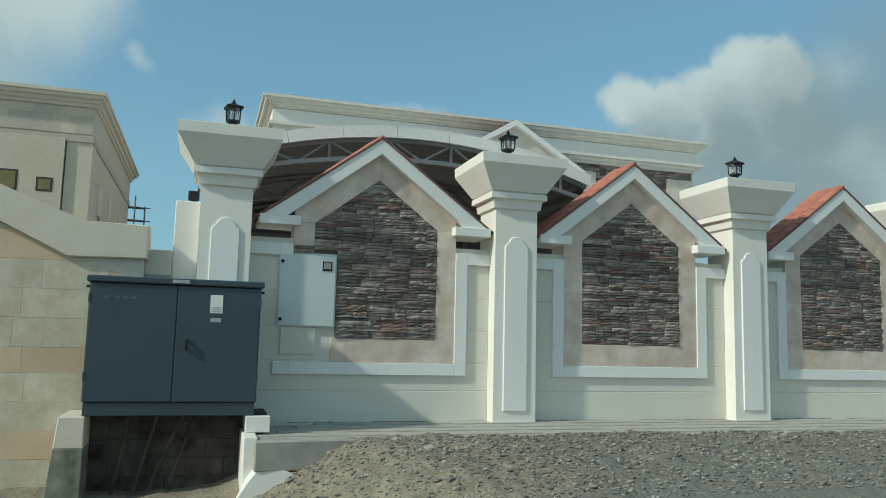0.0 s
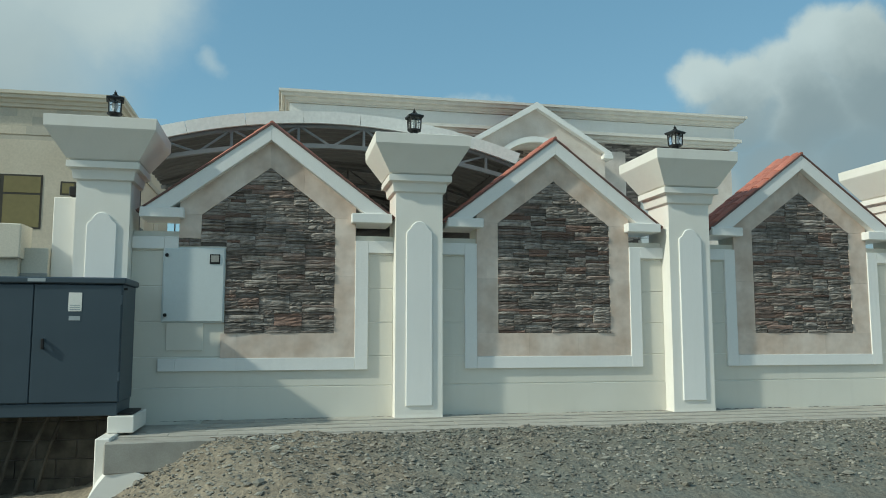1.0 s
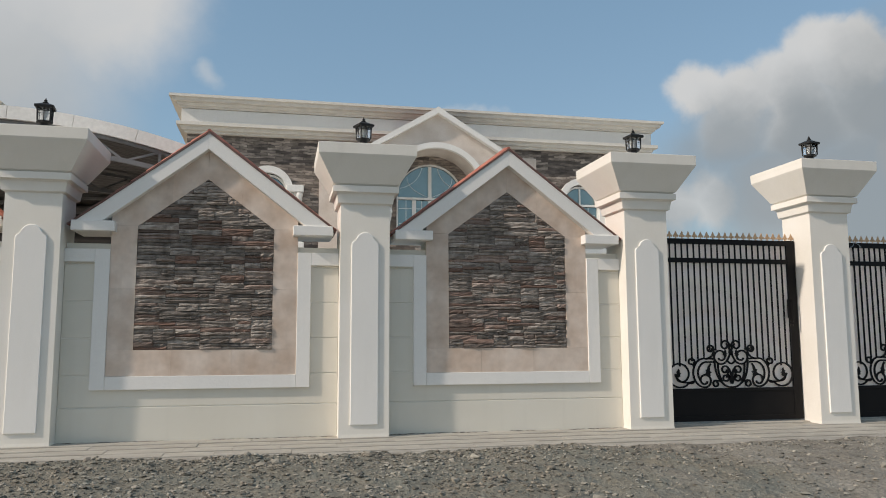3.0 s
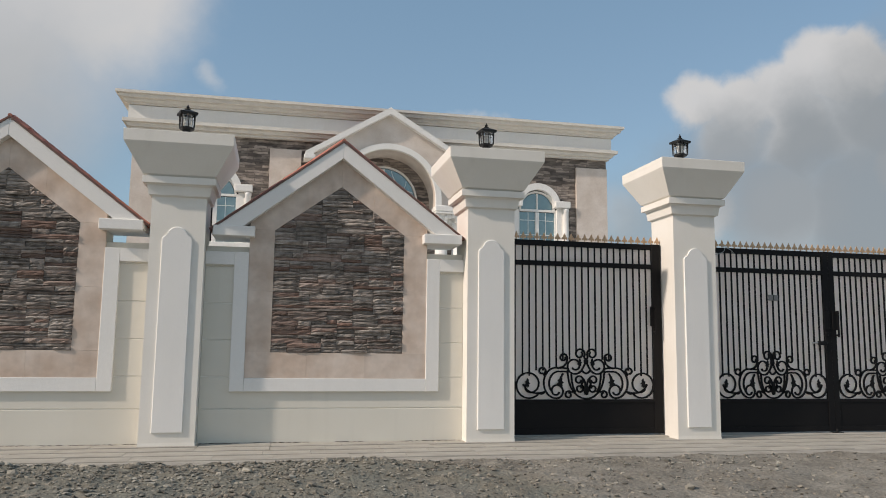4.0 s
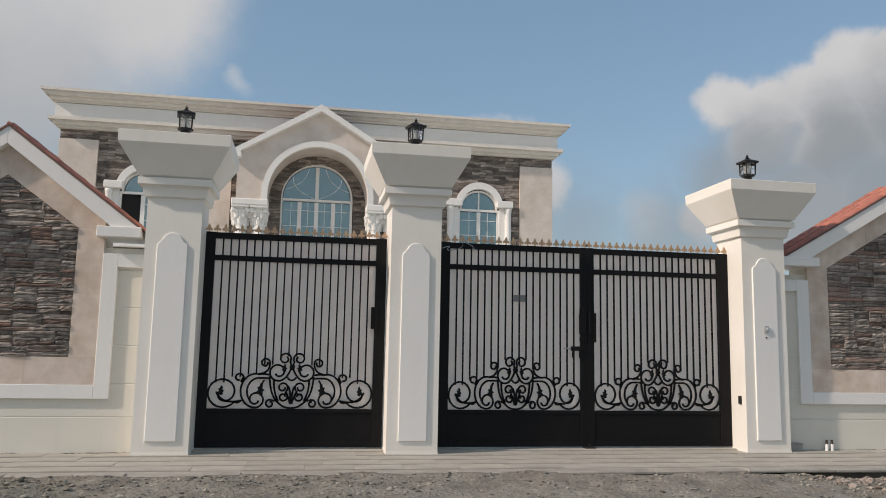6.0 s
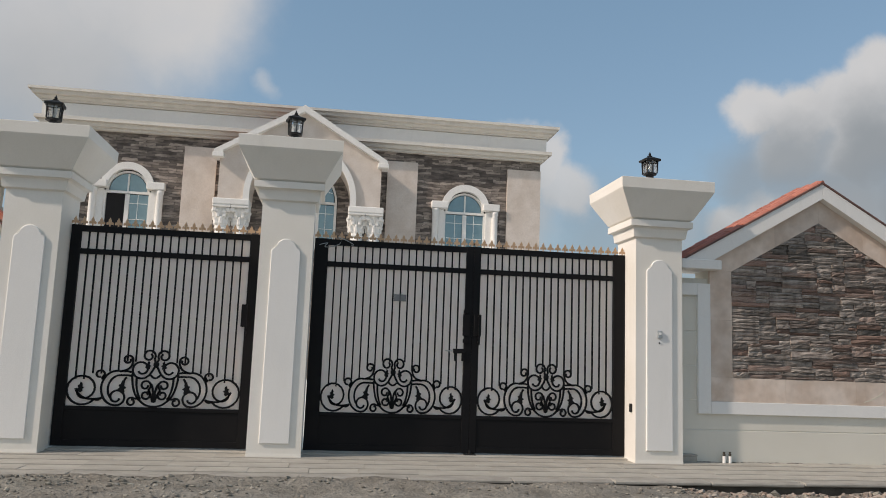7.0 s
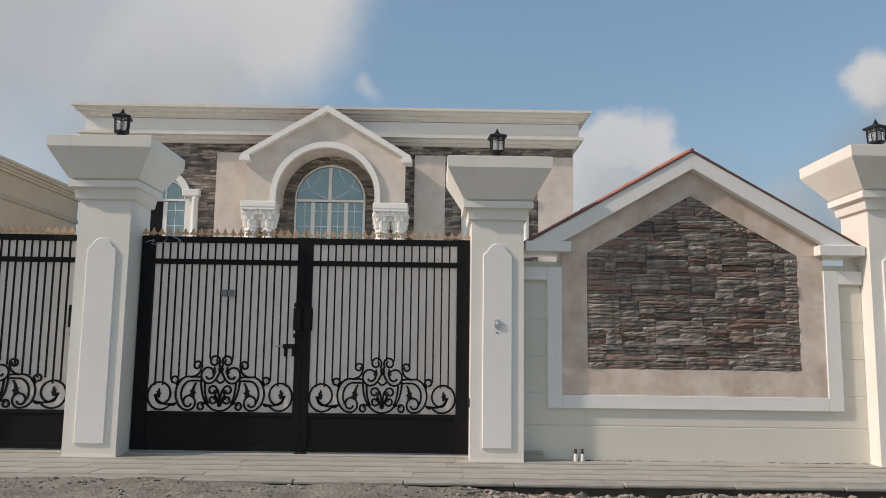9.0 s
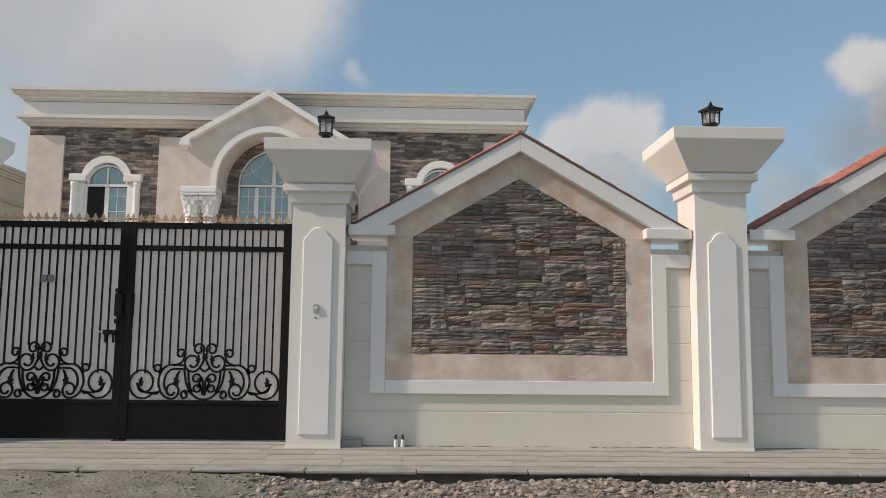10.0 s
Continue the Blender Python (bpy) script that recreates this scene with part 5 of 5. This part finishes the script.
def cable_pit():
    p = thing("cable_pit", "open cable pit under the cabinet with dark mottled block walls", "pit", kind="structure")
    rnd = random.Random(3)
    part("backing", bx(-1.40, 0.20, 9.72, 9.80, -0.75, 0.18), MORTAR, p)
    z = -0.72
    k = 0
    while z < 0.1:
        x = -1.40 - 0.2 * (k % 2)
        while x < 0.2:
            a, b = max(x, -1.40), min(x + 0.4, 0.2)
            if b - a > 0.03:
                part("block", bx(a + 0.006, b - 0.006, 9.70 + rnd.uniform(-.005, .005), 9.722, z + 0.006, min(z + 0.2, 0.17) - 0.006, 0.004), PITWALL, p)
            x += 0.4
        z += 0.2
        k += 1
    part("pier_cap", prism(bmesh.new(), [(-1.665, -0.15), (-1.388, -0.15), (-1.392, 0.165), (-1.635, 0.165)], 9.24, 9.98, 0.008), COPING, p, "cream painted pier head")
    part("pier_foot", prism(bmesh.new(), [(-1.73, -0.8), (-1.383, -0.8), (-1.387, -0.151), (-1.667, -0.151)], 9.235, 9.98, 0.008), MOSSY, p, "mossy stained pier foot")
    part("pier_cap", bx(0.19, 0.45, 9.24, 10.0, -0.01, 0.165, 0.008), PILLAR, p, "cream painted pier head")
    part("side_wall", bx(0.16, 0.30, 8.86, 9.98, -0.8, -0.012, 0.01), PILLAR, p)
    part("splash_apron", prism(bmesh.new(), [(0.02, -0.8), (1.0, -0.8), (0.8, -0.42), (0.55, -0.32), (0.32, -0.27), (0.2, -0.42), (0.12, -0.6)], 8.76, 8.86, 0.03), PILLAR, p, "white cement haunch")
    return p


cable_pit()


def cables():
    for k, (xa, xb) in enumerate(((-1.0, -1.12), (-0.72, -0.92), (-0.45, -0.80), (-0.30, -0.62))):
        c = thing("cable", "thick dusty brown cable sloping down into the pit", "cable", "pit cables")
        bm = bmesh.new()
        pts = [Vector((xa + (xb - xa) * s + 0.012 * math.sin(5 * s + k), 9.5 + 0.06 * k * s, 0.17 - 0.9 * s)) for s in [j / 10 for j in range(11)]]
        rings = [[bm.verts.new(p + Vector((0.022 * math.cos(k7 * 0.9), 0.022 * math.sin(k7 * 0.9), 0))) for k7 in range(7)] for p in pts]
        for a, b in zip(rings, rings[1:]):
            for k7 in range(7):
                bm.faces.new((a[k7], a[(k7 + 1) % 7], b[(k7 + 1) % 7], b[k7]))
        bm.faces.new(rings[0]), bm.faces.new(rings[-1][::-1])
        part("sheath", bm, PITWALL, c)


cables()


def cabinet():
    c = thing("electrical_cabinet", "slate-blue steel two-door electrical cabinet over the cable pit", "cabinet", at=(-0.575, 9.25, 0.168))
    w, d = 0.865, 0.70
    part("plinth", bx(-w + 0.015, w - 0.015, 0.012, d, 0.0, 0.135, 0.006), CABINET, c)
    part("body", bx(-w, w, 0.012, d, 0.137, 1.365, 0.006), CABINET, c)
    part("lid", bx(-w - 0.03, w + 0.03, -0.03, d + 0.03, 1.368, 1.435, 0.012), CABINET, c, "overhanging slate-blue lid")
    for s, name in ((-1, "door"), (1, "door")):
        a, b = sorted((s * 0.006, s * (w - 0.012)))
        dr = part(name, bx(a, b, -0.006, 0.011, 0.145, 1.355, 0.005), CABINET, c)
        for z in (0.35, 1.15):
            part("hinge", bx(s * (w - 0.008) - 0.012, s * (w - 0.008) + 0.012, -0.012, 0.02, z, z + 0.1, 0.004), CABINET, dr)
        if s > 0:
            part("notice", bx(0.335, 0.465, -0.010, -0.0065, 1.08, 1.275), PAPER, dr, "white paper notice")
            for k in range(3):
                part("text_bar", bx(0.35, 0.45, -0.0125, -0.0105, 1.095 + 0.022 * k, 1.103 + 0.022 * k), GREYLABEL, dr)
            part("plate", bx(0.345, 0.455, -0.010, -0.0065, 0.985, 1.03), GREYLABEL, dr, "grey rating plate")
            part("handle", bx(0.10, 0.128, -0.055, -0.028, 0.69, 0.80, 0.006), RUBBER, dr)
            part("handle_mount", bx(0.104, 0.124, -0.03, -0.006, 0.775, 0.80), STEEL, dr)
            part("handle_mount", bx(0.104, 0.124, -0.03, -0.006, 0.69, 0.715), RUBBER, dr)
        else:
            for k, (ax, wd) in enumerate(((-0.72, 0.06), (-0.62, 0.05), (-0.55, 0.07), (-0.46, 0.05))):
                part("faded_mark", bx(ax, ax + wd, -0.0085, -0.0065, 1.20, 1.23), MARK, dr)
    part("lid_label", bx(-0.06, 0.11, -0.034, -0.031, 1.385, 1.42), GREYLABEL, c, "pale grey label strip")
    for s in (-1, 1):
        part("lifting_eye", rod(bmesh.new(), (s * (w + 0.0), 0.05, 1.32), (s * (w + 0.035), 0.05, 1.32), 0.014, 8), RUBBER, c)
    part("foot_plate", bx(w - 0.02, w + 0.13, 0.05, 0.6, -0.0, 0.022, 0.004), RUBBER, c)
    return c


cabinet()


# ---- neighbour house ----
def neighbour_house():
    h = thing("house", "sandstone-clad villa with stepped cornice, unfinished at the back", "house")
    xr, y0, depth = -4.95, 33.3, 15.5
    xl = -24.0
    part("wall", bx(xl, xr - 0.95, y0 - 0.12, y0 + 0.3, -0.03, 8.55), NB_WALL, h)
    part("wall", bx(xl, xr, y0 + 0.301, y0 + depth, -0.03, 8.9), NB_WALL, h)
    part("corner_pilaster", bx(xr - 0.9, xr + 0.04, y0, y0 + 0.9, -0.03, 8.45), NB_WALL, h)
    def ring(name, prof, mat):
        bm = bmesh.new()
        rings = []
        for o, z in prof:
            rings.append([bm.verts.new(p) for p in ((xl, y0 - o, z), (xr + o, y0 - o, z), (xr + o, y0 + depth + o, z), (xl, y0 + depth + o, z))])
        for a, b in zip(rings, rings[1:]):
            for i in range(4):
                bm.faces.new((a[i], a[(i + 1) % 4], b[(i + 1) % 4], b[i]))
        bm.faces.new(rings[0][::-1]), bm.faces.new(rings[-1])
        part(name, bm, mat, h)
    ring("architrave", [(0.0, 8.45), (0.06, 8.46), (0.06, 8.72), (0.0, 8.74)], NB_GREY)
    ring("frieze", [(0.0, 8.7), (0.02, 9.86), (0.0, 9.87)], NB_WALL)
    ring("cornice", [(0.0, 9.84), (0.12, 9.88), (0.12, 10.0), (0.2, 10.02), (0.22, 10.14), (0.36, 10.18), (0.36, 10.3), (0.44, 10.33), (0.44, 10.46), (0.36, 10.48)], COPING)
    rnd = random.Random(9)
    for r, (a, b) in enumerate(((8.78, 9.14), (9.14, 9.5), (9.5, 9.84))):
        x = xl + rnd.uniform(0, 0.5)
        while x < xr - 0.2:
            wd = rnd.uniform(0.5, 0.9)
            part("frieze_block", bx(x, min(x + wd, xr) - 0.004, y0 - 0.045, y0 - 0.01, a, b - 0.004), NB_GREY if rnd.random() < 0.45 else NB_WALL, h)
            x += wd
    # windows
    for a, b, c, d in ((-10.4, -7.45, 5.0, 7.15), (-6.80, -6.22, 6.38, 6.93), (-6.80, -6.22, 5.3, 5.85)):
        w = part("window", bx(a, b, y0 - 0.135, y0 - 0.10, c, d), FRAME_DARK, h, "bronze-framed amber window")
        n = 2 if b - a > 1 else 1
        for k in range(n):
            p0, p1 = a + (b - a) * k / n + 0.07, a + (b - a) * (k + 1) / n - 0.07
            part("pane", bx(p0, p1, y0 - 0.142, y0 - 0.136, c + 0.07, d - (0.8 if n > 1 else 0.07)), PANE_AMBER, w)
            if n > 1:
                part("pane", bx(p0, p1, y0 - 0.142, y0 - 0.136, d - 0.72, d - 0.07), PANE_AMBER, w)
    for yy in (y0 + 2.6, y0 + 6.2, y0 + 10.5):
        w = part("window", bx(xr + 0.0, xr + 0.03, yy, yy + 1.3, 4.6, 7.3), COPING, h)
        part("pane", bx(xr + 0.031, xr + 0.04, yy + 0.15, yy + 1.15, 4.7, 6.0), FRAME_DARK, w)
    return h


neighbour_house()


def scaffold():
    s = thing("scaffold", "steel tube scaffold standing at the unfinished villa's rear", "scaffold")
    for i, x in enumerate((-5.3, -4.7, -4.1)):
        part("standard", rod(bmesh.new(), (x, 50.5 - i * 0.4, -0.03), (x, 50.5 - i * 0.4, 10.0 - 0.7 * i), 0.045, 6), TRUSS, s)
    for z in (7.0, 7.9, 8.7):
        part("ledger", rod(bmesh.new(), (-5.6, 50.4, z), (-3.8, 50.0, z - 0.15), 0.04, 6), TRUSS, s)
        part("board", bx(-5.4, -4.1, 50.2, 50.7, z - 0.12, z - 0.06), PITWALL, s)
    return s


scaffold()


# ---- loose wire on the gate, smear of plaster ----
def loose_wire():
    w = thing("loose_wire", "thin pale wire tangled along the gate top rail", "wire")
    bm = bmesh.new()
    pts = [Vector((14.02 + 0.42 * s_ + 0.05 * math.sin(17 * s_), 10.31 + 0.02 * math.sin(9 * s_), 2.46 + 0.05 * math.sin(11 * s_ + 1) - 0.10 * (1 - s_) ** 3)) for s_ in [k / 40 for k in range(41)]]
    rings = [[bm.verts.new(p + Vector((0, 0.005 * math.cos(k * 1.26), 0.005 * math.sin(k * 1.26)))) for k in range(5)] for p in pts]
    for a, b in zip(rings, rings[1:]):
        for k in range(5):
            bm.faces.new((a[k], a[(k + 1) % 5], b[(k + 1) % 5], b[k]))
    part("strand", bm, GREYLABEL, w)


loose_wire()
sm = thing("plaster_smear", "thin pale smear of plaster on the marble border", "stain")
part("smear", prism(bmesh.new(), curve3((20.92, 0.755), (21.12, 0.79), (21.22, 0.90)) + curve3((21.20, 0.90), (21.10, 0.815), (20.95, 0.775)), WALL - 0.0245, WALL - 0.0225), COPING, sm)

# unseen pale slab, added to bounce light onto gate sheets and house
yp = thing("yard_bounce_slab", "unseen pale yard slab added to bounce light upwards", "paving", kind="structure")
part("slab", bx(-0.4, 40.0, 10.72, 32.0, -0.10, 0.0), JOINT, yp)


def brick_rubble():
    rnd = random.Random(21)
    shapes = rock_shapes(10)
    vs, fs, base = [], [], 0
    for i in range(2600):
        x, y = rnd.gauss(20.6, 1.9), 8.86 - abs(rnd.gauss(0, 0.4))
        if x < 17.8 or x > 25.5:
            continue
        r = 0.006 + 0.036 * rnd.random() ** 3.4
        v, f = shapes[i % 10]
        m = np.array(Euler((rnd.uniform(0, 6.28), rnd.uniform(0, 6.28), rnd.uniform(0, 6.28))).to_matrix())
        p = (v @ m.T) * np.array((1.2, 0.9, 0.7)) * r + np.array((x, y, ground_z(x, y) + 0.3 * r))
        vs.append(p), fs.append(f + base)
        base += len(v)
    me = bpy.data.meshes.new("brick_rubble")
    me.from_pydata(np.concatenate(vs).tolist(), [], np.concatenate(fs).tolist())
    me.materials.append(RUBBLE)
    return tagged(new("brick_rubble", me), "reddish broken brick and stone rubble along the kerb", "rubble", kind="stuff")


brick_rubble()


def wall_foot_dirt():
    rnd = random.Random(31)
    shapes = rock_shapes(8)
    vs, fs, base = [], [], 0
    for i in range(1500):
        x = rnd.uniform(0.5, 26.5)
        if 10.6 < x < 18.42 or any(abs(x - p[0]) < 0.33 for p in PILLARS) or noise.noise((x * 1.6, 0.0, 9.0)) < -0.12:
            continue
        y = WALL - 0.01 - abs(rnd.gauss(0, 0.02))
        r = rnd.uniform(0.004, 0.012)
        v, f = shapes[i % 8]
        vs.append(v * np.array((1.8, 1.0, 0.5)) * r + np.array((x, y, -0.004))), fs.append(f + base)
        base += len(v)
    me = bpy.data.meshes.new("wall_foot_dirt")
    me.from_pydata(np.concatenate(vs).tolist(), [], np.concatenate(fs).tolist())
    me.materials.append(MORTAR)
    return tagged(new("wall_foot_dirt", me), "dark crumbs of mortar and dirt along the wall foot", "dirt", kind="stuff")


wall_foot_dirt()
